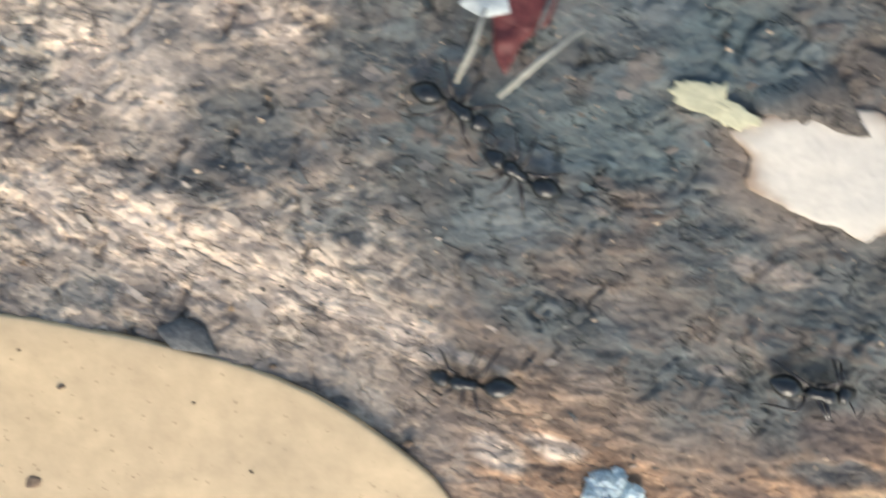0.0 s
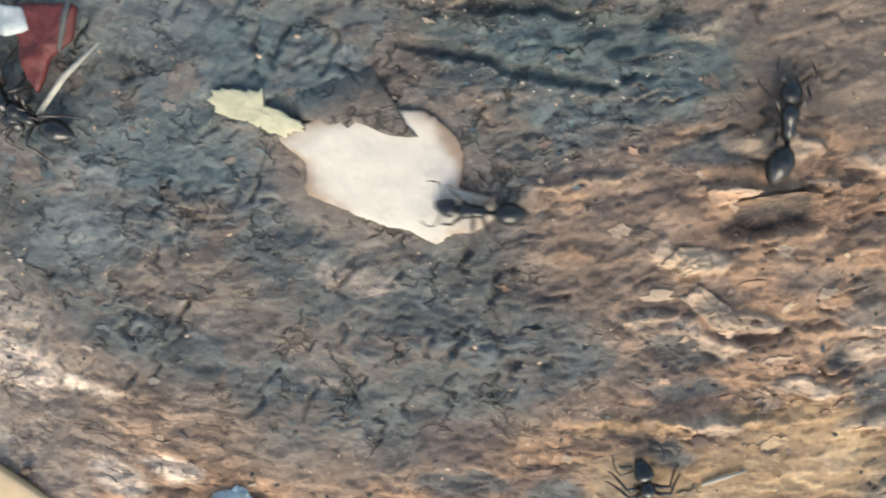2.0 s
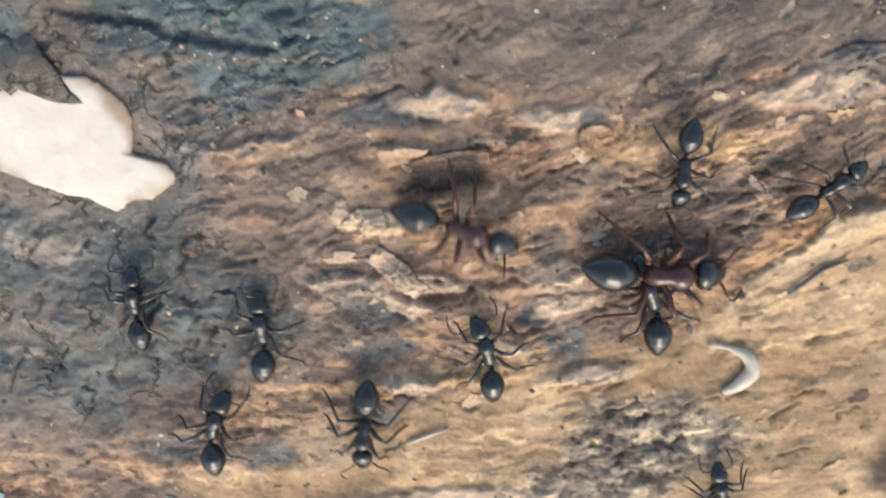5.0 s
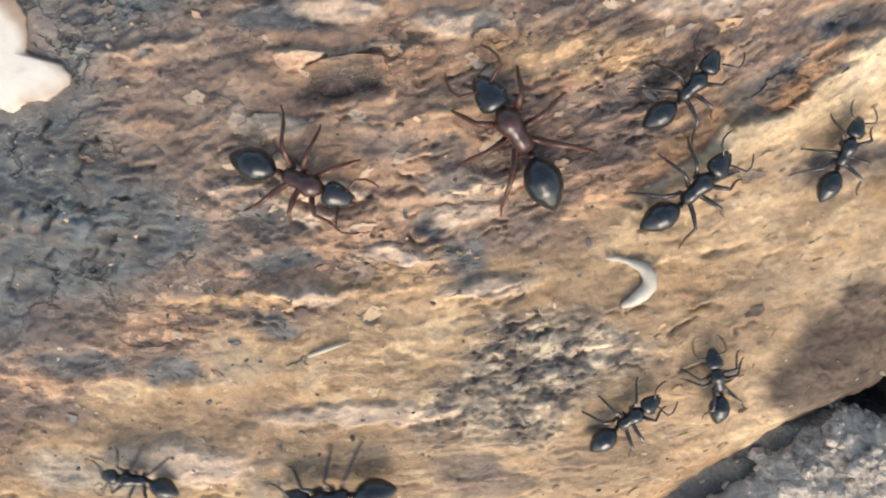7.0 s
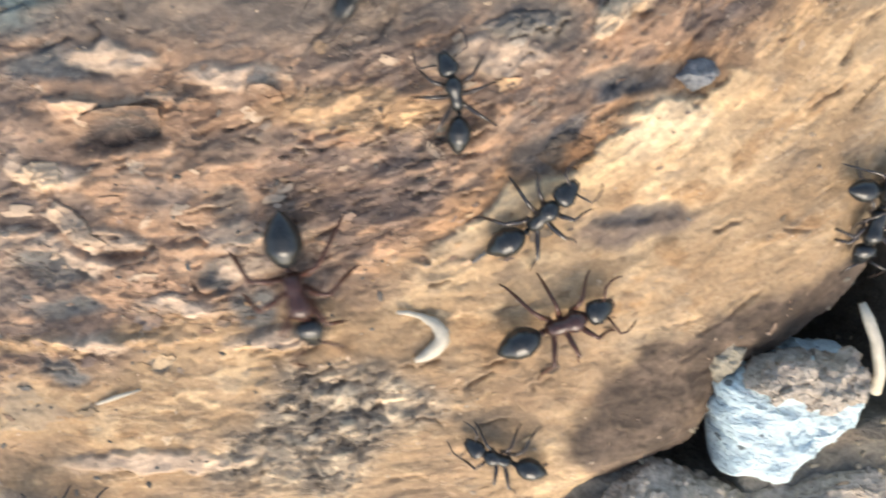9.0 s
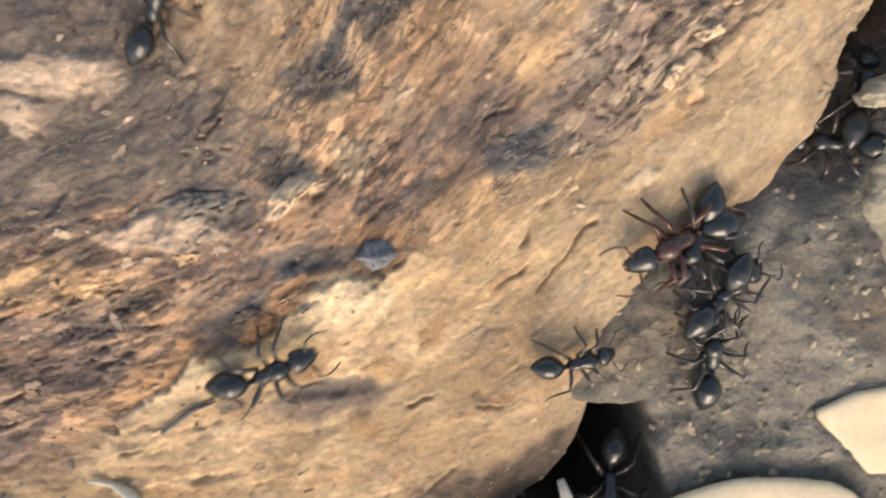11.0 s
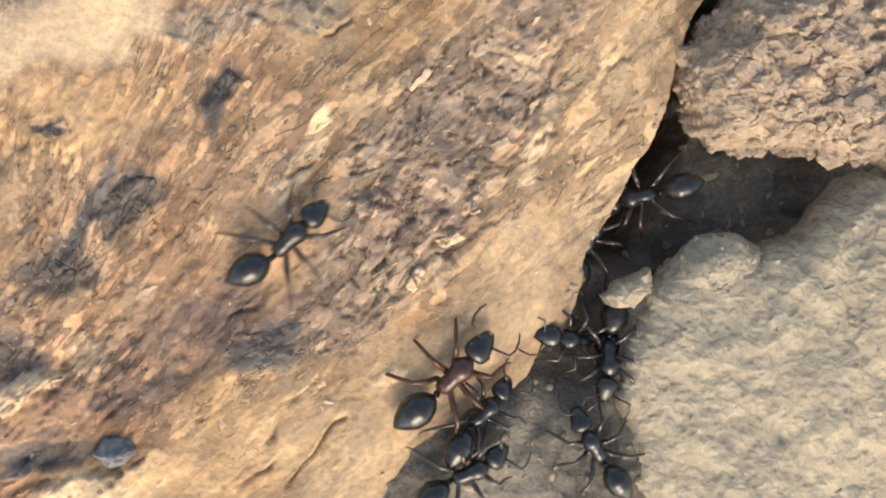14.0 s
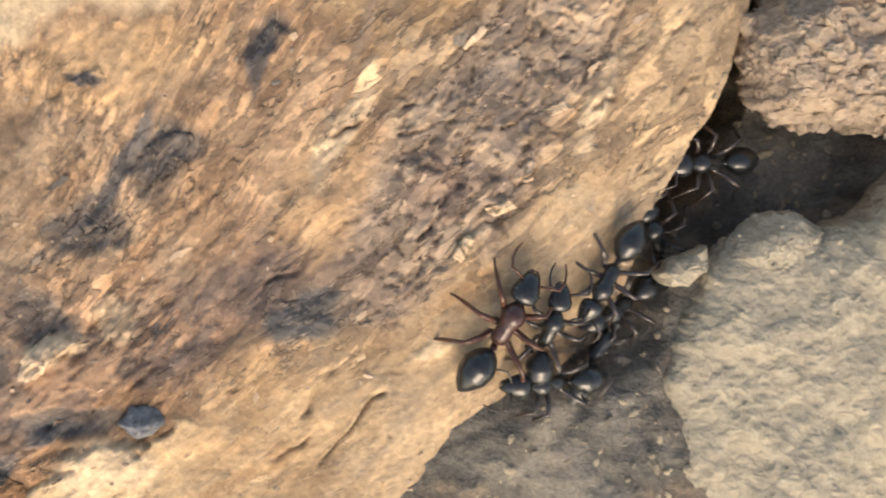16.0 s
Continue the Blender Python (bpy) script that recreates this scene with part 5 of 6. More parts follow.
def limb(points, radii, sides=6):
    verts, faces = [], []
    pts = [Vector(p) for p in points]
    for i, p in enumerate(pts):
        way = (pts[min(i + 1, len(pts) - 1)] - pts[max(i - 1, 0)]).normalized()
        side = way.cross(Vector((0.2, 0.1, 1.0))).normalized()
        up = side.cross(way)
        verts += [tuple((p + (side * math.cos(2 * math.pi * k / sides) + up * math.sin(2 * math.pi * k / sides)) * radii[i]) * MM) for k in range(sides)]
    n = len(pts)
    for i in range(n - 1):
        faces += [(i * sides + k, i * sides + (k + 1) % sides, (i + 1) * sides + (k + 1) % sides, (i + 1) * sides + k) for k in range(sides)]
    faces += [tuple(reversed(range(sides))), tuple(range((n - 1) * sides, n * sides))]
    return verts, faces


def egg(x0, x1, z, w, h, tip=0.5, steps_=14, rise=0.0, bands=0.0):
    """Stations of a rounded body from x0 to x1, widest at the share tip."""
    out = []
    for i in range(steps_ + 1):
        f = i / steps_
        f = 0.5 - 0.5 * math.cos(math.pi * f)
        g = f ** (math.log(0.5) / math.log(tip))
        r = max(0.03, math.sin(math.pi * g) ** 0.62) * (1 - bands * (0.5 + 0.5 * math.cos(f * 2 * math.pi * 4)))
        out.append((x0 + (x1 - x0) * f, z + rise * f, w * r, h * r))
    return out


HIPS = ((1.35, 0.42), (0.45, 0.45), (-0.35, 0.42))
FEET = ((3.6, 2.9), (0.7, 4.1), (-3.7, 3.6))
KNEES = ((2.5, 1.9, 2.5), (0.9, 2.3, 2.9), (-1.7, 2.1, 2.9))


def data_of(name, shape, mat):
    m = bpy.data.meshes.new(name)
    m.from_pydata(shape[0], [], shape[1])
    m.polygons.foreach_set("use_smooth", [True] * len(m.polygons))
    m.materials.append(mat)
    return m


def ant_kit(red):
    body, limbs = (MAROON if red else BLACK), (LIMB_RED if red else LIMB)
    thorax = [(-0.95, 1.35, 0.25, 0.28), (-0.75, 1.45, 0.50, 0.50), (-0.3, 1.58, 0.60, 0.62), (0.2, 1.68, 0.58, 0.62), (0.55, 1.72, 0.54, 0.58), (0.9, 1.84, 0.68, 0.68), (1.4, 1.92, 0.82, 0.76),
              (1.85, 1.86, 0.74, 0.68), (2.2, 1.76, 0.48, 0.46), (2.5, 1.70, 0.26, 0.26)]
    head = [(2.42, 1.66, 0.26, 0.24), (2.55, 1.68, 0.70, 0.48), (2.8, 1.70, 0.98, 0.66), (3.2, 1.64, 1.02, 0.72), (3.65, 1.52, 0.92, 0.64), (4.1, 1.38, 0.74, 0.50), (4.5, 1.26, 0.54, 0.34), (4.68, 1.2, 0.24, 0.15)]
    kit = {"thorax": data_of("thorax", spun([(a, b, c * 1.10, d * 1.08) for a, b, c, d in thorax]), body), "head": data_of("head", spun(head), BLACK),
           "petiole": data_of("petiole", spun([(-0.9, 1.3, 0.16, 0.16), (-1.1, 1.4, 0.24, 0.36), (-1.25, 1.55, 0.26, 0.52), (-1.4, 1.4, 0.22, 0.3), (-1.65, 1.3, 0.18, 0.18)], 12), body),
           "gaster": data_of("gaster", spun(list(reversed(egg(-5.25, -1.35, 1.55, 1.30, 1.22, 0.55, 32, 0.1, 0.035))), 22), BLACK),
           "mandible": data_of("mandible", limb([(4.2, 0.35, 1.2), (4.55, 0.36, 1.1), (4.75, 0.2, 1.05), (4.8, 0.02, 1.05)], [0.16, 0.15, 0.1, 0.04]), limbs),
           "eye": data_of("eye", spun([(x, 1.72, r, r) for x, r in ((3.2, 0.02), (3.26, 0.15), (3.36, 0.2), (3.46, 0.15), (3.52, 0.02))], 10), HAIR)}
    for k in range(3):
        (hx, hy), (fx, fy), (kx, ky, kz) = HIPS[k], FEET[k], KNEES[k]
        mid = (kx + (fx - kx) * 0.55, ky + (fy - ky) * 0.55, kz * 0.36)
        for side in (1, -1):
            pts = [(0, 0, 0), (0.12 * (kx - hx), side * 0.25, -0.35), (0.5 * (kx - hx), side * 0.5 * (ky - hy), 0.55 * (kz - 1.3)), (kx - hx, side * (ky - hy), kz - 1.3),
                   (mid[0] - hx, side * (mid[1] - hy), mid[2] - 1.3), (0.25 * mid[0] + 0.75 * fx - hx, side * (0.25 * mid[1] + 0.75 * fy - hy), -1.16), (fx + 0.25 * (1 if k == 0 else -1) * (k != 1) - hx, side * (fy + 0.15 - hy), -1.27)]
            kit["leg", k, side] = data_of("leg", limb(pts, [0.26, 0.25, 0.24, 0.16, 0.15, 0.09, 0.06]), limbs)
    for side in (1, -1):
        kit["antenna", side] = data_of("antenna", limb([(4.0, 0.45 * side, 1.55), (4.25, 0.95 * side, 2.0), (4.55, 1.75 * side, 2.25), (5.1, 1.95 * side, 1.85), (5.7, 1.85 * side, 1.3), (6.15, 1.6 * side, 0.85)],
                                                 [0.09, 0.1, 0.1, 0.085, 0.09, 0.06]), limbs)
    return kit


KITS = {"black": ant_kit(False), "red": ant_kit(True)}
ANTS = []


def add_ant(kind, length):
    kit, rnd = KITS[kind], random.Random(len(ANTS) * 7 + 3)
    ant = new("ant")
    words = "large black ant with a reddish-brown thorax on weathered wood" if kind == "red" else "glossy black ant with long thin legs on weathered wood"
    tagged(ant, words, "ant", group="crawling ants")
    ant.scale = (length,) * 3

    def piece(name, data, parent=ant, at=(0, 0, 0), turn=0.0, flip=1):
        ob = new(name, data)
        ob.parent = parent
        ob.location, ob.rotation_euler, ob.scale = Vector(at) * MM, (0, 0, radians(turn)), (1, flip, 1)
        return ob
    piece("thorax", kit["thorax"])
    piece("petiole", kit["petiole"])
    sway = rnd.uniform(-22, 22)
    hub = Vector((-1.3, 0, 0))
    piece("gaster", kit["gaster"], at=hub - Matrix.Rotation(radians(sway), 3, "Z") @ hub, turn=sway)
    nod = rnd.uniform(-16, 16)
    hub = Vector((2.45, 0, 0))
    head = piece("head", kit["head"], at=hub - Matrix.Rotation(radians(nod), 3, "Z") @ hub, turn=nod)
    for side in (1, -1):
        piece("eye", kit["eye"], head, (0, 0.82 * side, 0.16))
        piece("mandible", kit["mandible"], head, flip=side)
        piece("antenna", kit["antenna", side], head, turn=rnd.uniform(-8, 8))
    legs = []
    for k in range(3):
        for side in (1, -1):
            leg = piece("leg", kit["leg", k, side], at=(HIPS[k][0], HIPS[k][1] * side, 1.3), turn=rnd.uniform(-10, 10))
            legs.append((leg, k, side, rnd.uniform(-6, 6)))
    ANTS.append((ant, legs))


for kind, length in (("red", 1.36), ("red", 1.15), ("black", 0.95), ("black", 0.80), ("black", 0.90), ("black", 0.80), ("black", 0.90), ("black", 0.92), ("black", 0.88), ("black", 1.02), ("red", 1.13), ("black", 1.00), ("black", 1.00), ("black", 0.87), ("black", 1.13), ("black", 0.80), ("black", 0.92), ("black", 0.98), ("black", 1.00), ("black", 1.00), ("black", 0.95), ("black", 0.97), ("black", 0.97), ("black", 0.80), ("black", 0.87), ("black", 0.80), ("black", 0.80), ("black", 0.80), ("black", 0.80), ("black", 0.80)):
    add_ant(kind, length)


# ---- chips and crumbs of the wood itself, last ----
def chip_shape(seed):
    """A curled, ragged scale one unit long."""
    rnd = random.Random(seed)
    n = 9
    rim = []
    for k in range(n):
        a = 2 * math.pi * (k + rnd.uniform(-0.3, 0.3)) / n
        r = rnd.uniform(0.35, 1.15)
        rim.append((0.5 * r * math.cos(a), 0.36 * r * math.sin(a)))
    bow = rnd.uniform(-0.25, 0.3)
    verts = [(0, 0, 0.10)] + [(x, y, 0.05 + bow * x * x) for x, y in rim] + [(x * 0.9, y * 0.9, -0.04 + bow * x * x) for x, y in rim] + [(0, 0, -0.06)]
    faces = [(0, 1 + k, 1 + (k + 1) % n) for k in range(n)] + [(1 + k, 1 + n + k, 1 + n + (k + 1) % n, 1 + (k + 1) % n) for k in range(n)] + [(2 * n + 1, 1 + n + (k + 1) % n, 1 + n + k) for k in range(n)]
    return [(x * S, y * S, z * S) for x, y, z in verts], faces


def grain_turn(x):
    return math.degrees(math.atan(float(np.interp(x, [-12, -3, 0, 2.5, 6.5, 9.0, 11.0, 13.0, 16.0], [-0.45, -0.45, -0.35, -0.08, 0.03, 0.40, 0.85, 1.35, 1.5]))))


def scatter():
    rnd = random.Random(11)
    kinds = [(mat, [data_of("bark_chip", chip_shape(100 * i + j), mat) for j in range(4)]) for i, mat in enumerate((CHIP_DARK, CHIP_PALE, CHIP_TAN, CHIP_GREY))]
    for kind in kinds:
        for data in kind[1]:
            data.polygons.foreach_set("use_smooth", [False] * len(data.polygons))
    spots = []
    while len(spots) < 100:
        x, y = rnd.uniform(-4.2, 15.3), rnd.uniform(-5.2, 4.4)
        if x < foot_x(y) - 0.5 and not (x < 0.9 and y < -3.0) and abs(y - np.interp(x, [-4, 4, 8, 10.5, 16], [-2.0, -1.2, -2.2, -0.4, 2.5])) < 3.0:
            spots.append((x, y))
    xs, ys = np.array(spots).T
    zs, zone = wood_height(xs, ys), zones(xs, ys)
    for n, (x, y) in enumerate(spots):
        dark = zone["slate"][n] > 0.4
        weights = (6, 1, 1, 5) if dark else (0, 5, 5, 2) if max(zone["ochre"][n], zone["tan"][n]) > 0.5 else (1, 3, 4, 2)
        data = rnd.choice(rnd.choices(kinds, weights)[0][1])
        ob = new("bark_chip", data)
        ob.parent = trunk
        size = min(0.16, rnd.lognormvariate(-2.55, 0.4))
        ob.matrix_basis = pose(x * S, y * S, (zs[n] + 0.004) * S, rnd.uniform(-9, 9), rnd.uniform(-9, 9), grain_turn(x) + rnd.gauss(0, 25)) @ Matrix.Diagonal((size, size * rnd.uniform(0.7, 1.3), size * 0.55, 1))

    def crumbs(name, count, mat, low, high, keep, label):
        """Loose grains too many to count, one mesh."""
        verts, faces = [], []
        px = np.array([(rnd.uniform(-4.6, 18.4), rnd.uniform(-5.4, 4.6)) for _ in range(count * (3 if count > 100 else 200))])
        px = px[[bool(k) for k in keep(px[:, 0], px[:, 1])]][:count]
        hz = surface(px[:, 0], px[:, 1])
        for (x, y), z in zip(px, hz):
            r = rnd.uniform(low, high) * rnd.choice((1, 1, 1, 1.6))
            a0, flatn, long_ = rnd.uniform(0, 6.28), rnd.uniform(0.4, 0.9), rnd.uniform(1, 2.0)
            first, ca, sa = len(verts), math.cos(a0), math.sin(a0)
            ring = [(long_ * math.cos(k * math.pi / 3) * rnd.uniform(0.7, 1.1) * r, math.sin(k * math.pi / 3) * rnd.uniform(0.7, 1.1) * r) for k in range(6)]
            verts += [((x + u * ca - v * sa) * S, (y + u * sa + v * ca) * S, (z + r * flatn * 0.25) * S) for u, v in ring]
            verts += [((x + 0.55 * (u * ca - v * sa)) * S, (y + 0.55 * (u * sa + v * ca)) * S, (z + r * flatn * rnd.uniform(0.8, 1.1)) * S) for u, v in ring]
            verts += [((x + 0.8 * (u * ca - v * sa)) * S, (y + 0.8 * (u * sa + v * ca)) * S, (z - r * 0.5) * S) for u, v in ring]
            for k in range(6):
                q = (k + 1) % 6
                faces += [(first + k, first + q, first + 6 + q, first + 6 + k), (first + 12 + k, first + 12 + q, first + q, first + k)]
            faces.append(tuple(first + 6 + k for k in range(6)))
        tagged(mesh_object(name, verts, faces, mat, None, "", True), label, name.split("_")[-1], kind="stuff")
    def torn(name, count, keep, small, most, label, cream=0.0):
        """Thin torn flakes that lie on the wood with one edge raised, one mesh."""
        n = 15
        px = np.array([(rnd.uniform(-4.4, 15.6), rnd.uniform(-5.3, 4.5)) for _ in range(count * 5)])
        px = px[[rnd.random() < k for k in keep(px[:, 0], px[:, 1])]][:count]
        xs, ys, up = [], [], []
        for x, y in px:
            long_ = min(most, rnd.lognormvariate(small, 0.5))
            ratio, turn = rnd.uniform(0.3, 0.7), radians(grain_turn(x) + rnd.gauss(0, 22))
            if y > 0.0 and x < 10.8:
                long_ = min(0.18, long_)
            if x > 10.8:
                long_, ratio = min(0.24, long_ * 0.75), ratio * 0.6
            tilt, rise = rnd.uniform(0, 6.28), rnd.uniform(0.02, 0.12) * long_
            rr = [rnd.uniform(0.45, 1.2) for _ in range(n - 1)]
            for k in range(n):
                a = 2 * math.pi * k / (n - 1)
                a += rnd.uniform(-0.2, 0.2)
                f = 0.0 if k == n - 1 else 0.55 * long_ * rr[k]
                u, v = f * math.cos(a), f * ratio * math.sin(a)
                xs.append(x + u * math.cos(turn) - v * math.sin(turn))
                ys.append(y + u * math.sin(turn) + v * math.cos(turn))
                up.append(0.008 + rise * (0.5 * math.cos(a - tilt) + 0.3) * (f > 0))
        xs, ys, m = np.array(xs), np.array(ys), len(px)
        lie = wood_height(xs, ys).reshape(m, n)
        top = 0.8 * lie + 0.2 * lie.mean(1, keepdims=True) + np.array(up).reshape(m, n)
        xs, ys = xs.reshape(m, n), ys.reshape(m, n)
        verts, faces = [], []
        for b in range(m):
            first = len(verts)
            verts += [(x * S, y * S, z * S) for x, y, z in zip(xs[b], ys[b], top[b])]
            for drop in (0.0, 0.012):
                verts += [(x * S, y * S, (z - drop) * S) for x, y, z in zip(xs[b][:-1], ys[b][:-1], top[b][:-1])]
            for k in range(n - 1):
                k2 = (k + 1) % (n - 1)
                faces += [(first + n - 1, first + k, first + k2), (first + n + k, first + 2 * n - 1 + k, first + 2 * n - 1 + k2, first + n + k2)]
        ob = mesh_object(name, verts, faces, WOOD, None, "", False)
        near = wood_tint(px[:, 0] + np.array([rnd.gauss(0, 0.5) for _ in px]), px[:, 1] + np.array([rnd.gauss(0, 0.35) for _ in px]))
        near = near * np.array([rnd.lognormvariate(0.10, 0.22) for _ in px])[:, None]
        near = np.maximum(near, (0.62 * col(0.40, 0.30, 0.20)) * smooth(10.3, 11.3, px[:, 0])[:, None])
        near = near * np.minimum(1, 0.47 / near.max(1, keepdims=True))
        near = near * (1 - cream) + cream * col(0.50, 0.375, 0.255)
        rgb = np.repeat(near, 3 * n - 2, 0)
        layer = ob.data.color_attributes.new("tint", "FLOAT_COLOR", "POINT")
        layer.data.foreach_set("color", np.concatenate([rgb, np.ones((len(rgb), 1))], -1).astype(np.float32).ravel())
        tagged(ob, label, "wood flakes", kind="stuff")
    dense = lambda x, y: (x < foot_x(y) - 0.35) * ~((x < 0.9) & (y < -2.9)) * np.clip(0.12 + 0.5 * smooth(-0.1, 0.3, fbm(x * 1.1, y * 1.1, 3, 951)) + 0.5 * zones(x, y)["grey"] + 0.45 * smooth(2.0, 0.0, x), 0, 1) * (1 - 0.5 * smooth(10, 12, x)) * (1 - 0.7 * zones(x, y)["taupe"]) * (1 - zones(x, y)["cream"])  # noqa: E731
    torn("torn_flakes", 650, dense, -2.35, 0.26, "thin torn tan and grey flakes on weathered wood")
    torn("pale_flakes", 340, lambda x, y: np.clip(blots(x, y, [(6.3, -1.75, 1.0, 0.75, 0), (7.3, -1.5, 0.9, 0.6, 5), (9.2, -0.5, 1.4, 0.45, 20), (11.2, 0.6, 0.5, 0.9, -30), (11.0, 1.6, 0.7, 0.4, 40)], 0.6) * 0.6 + 0.7 * zones(x, y)["grey"], 0, 1) * (x < foot_x(y) - 0.6),
         -2.15, 0.30, "pale cream torn flakes on brown wood", 0.75)
    torn("fine_flakes", 800, dense, -2.9, 0.16, "small torn flakes on weathered wood")
    on_wood = lambda x, y: (x < foot_x(y) - 0.4) & ~((x < 0.9) & (y < -2.9)) & (zones(x, y)["cream"] < 0.3)  # noqa: E731
    crumbs("pale_crumbs", 700, CRUMB_PALE, 0.005, 0.016, on_wood, "pale wood crumbs strewn over the trunk's foot")
    crumbs("dark_crumbs", 900, CRUMB_DARK, 0.005, 0.020, lambda x, y: on_wood(x, y) & ((x < 9) | (value(x * 2, y * 2, 77) > 0.8)), "dark bark crumbs strewn over the wood")
    # white grains added in place of glints in the dark hollow
    crumbs("white_specks", 36, HUSK, 0.006, 0.014, lambda x, y: blots(x, y, [(4.3, 0.5, 0.9, 0.10, -6), (4.5, -0.05, 0.7, 0.12, -3), (5.4, 0.1, 0.4, 0.10, 10)]) > 0.5, "tiny white grains standing for glints in a mossy wood hollow")
    crumbs("soil_crumbs", 2600, CRUMB_SOIL, 0.010, 0.035, lambda x, y: x > foot_x(y) - 0.1, "grey soil crumbs at the trunk's foot")


def island_tint(name, base, spread_):
    m = grained(name, base, 2200, 0.25, 0.5, 0.0002, 0.85)
    tree = m.node_tree
    b = tree.nodes["Principled BSDF"]
    geo = tree.nodes.new("ShaderNodeNewGeometry")
    old = b.inputs["Base Color"].links[0].from_socket
    lo, hi = 1 - spread_, 1 + spread_
    tree.links.new(mix(tree, "MULTIPLY", 1.0, old, ramp(tree, geo.outputs["Random Per Island"], [(0.0, (lo, lo, lo)), (1.0, (hi, hi * 0.96, hi * 0.9))])), b.inputs["Base Color"])
    return m


CRUMB_PALE = island_tint("pale crumb", (0.41, 0.315, 0.225), 0.4)
CRUMB_DARK = island_tint("dark crumb", (0.11, 0.102, 0.092), 0.5)
CRUMB_SOIL = island_tint("soil crumb", (0.26, 0.225, 0.165), 0.4)
scatter()


# ---- what moves ----
def crawl(number, rows):
    """An ant's way over the plan: seconds, place in centimetres and heading."""
    ant, legs = ANTS[number]
    r = np.array(rows, float)
    c, s = np.cos(np.radians(r[:, 3])), np.sin(np.radians(r[:, 3]))
    near = [surface(r[:, 1] + c * d - s * e, r[:, 2] + s * d + c * e) for d, e in ((0, 0), (0.3, 0), (-0.3, 0), (0.1, 0.3), (0.1, -0.3))]
    z = np.maximum(np.maximum(near[0], np.mean(near, 0)), -0.62) + 0.015
    tilt = np.degrees(np.arctan2(np.clip(near[1] - near[2], -0.18, 0.18), 0.6))
    walk(ant, [(t, pose(x * S, y * S, h * S, 0, -p, a)) for (t, x, y, a), h, p in zip(rows, z, tilt)])
    times = np.arange(0, 16.01, 0.2)
    px, py = np.interp(times, r[:, 0], r[:, 1]), np.interp(times, r[:, 0], r[:, 2])
    pace = np.hypot(np.gradient(px, times), np.gradient(py, times))
    for leg, k, side, rest in legs:
        hip, out, last = leg.location / MM, [], None
        for t, v in zip(times, pace):
            lively = min(1.0, v / 0.5)
            turn = rest + 15 * lively * math.sin(t * 9.5 + (0 if (k % 2 == 0) == (side > 0) else math.pi) + number)
            if last is None or abs(turn - last) > 2.0 or t in (0.0, times[-1]):
                out.append((float(t), pose(hip.x * MM, hip.y * MM, hip.z * MM, 0, 0, turn)))
                last = turn
        if out[-1][0] < 15.9:
            out.append((16.0, out[-1][1]))
        walk(leg, out)


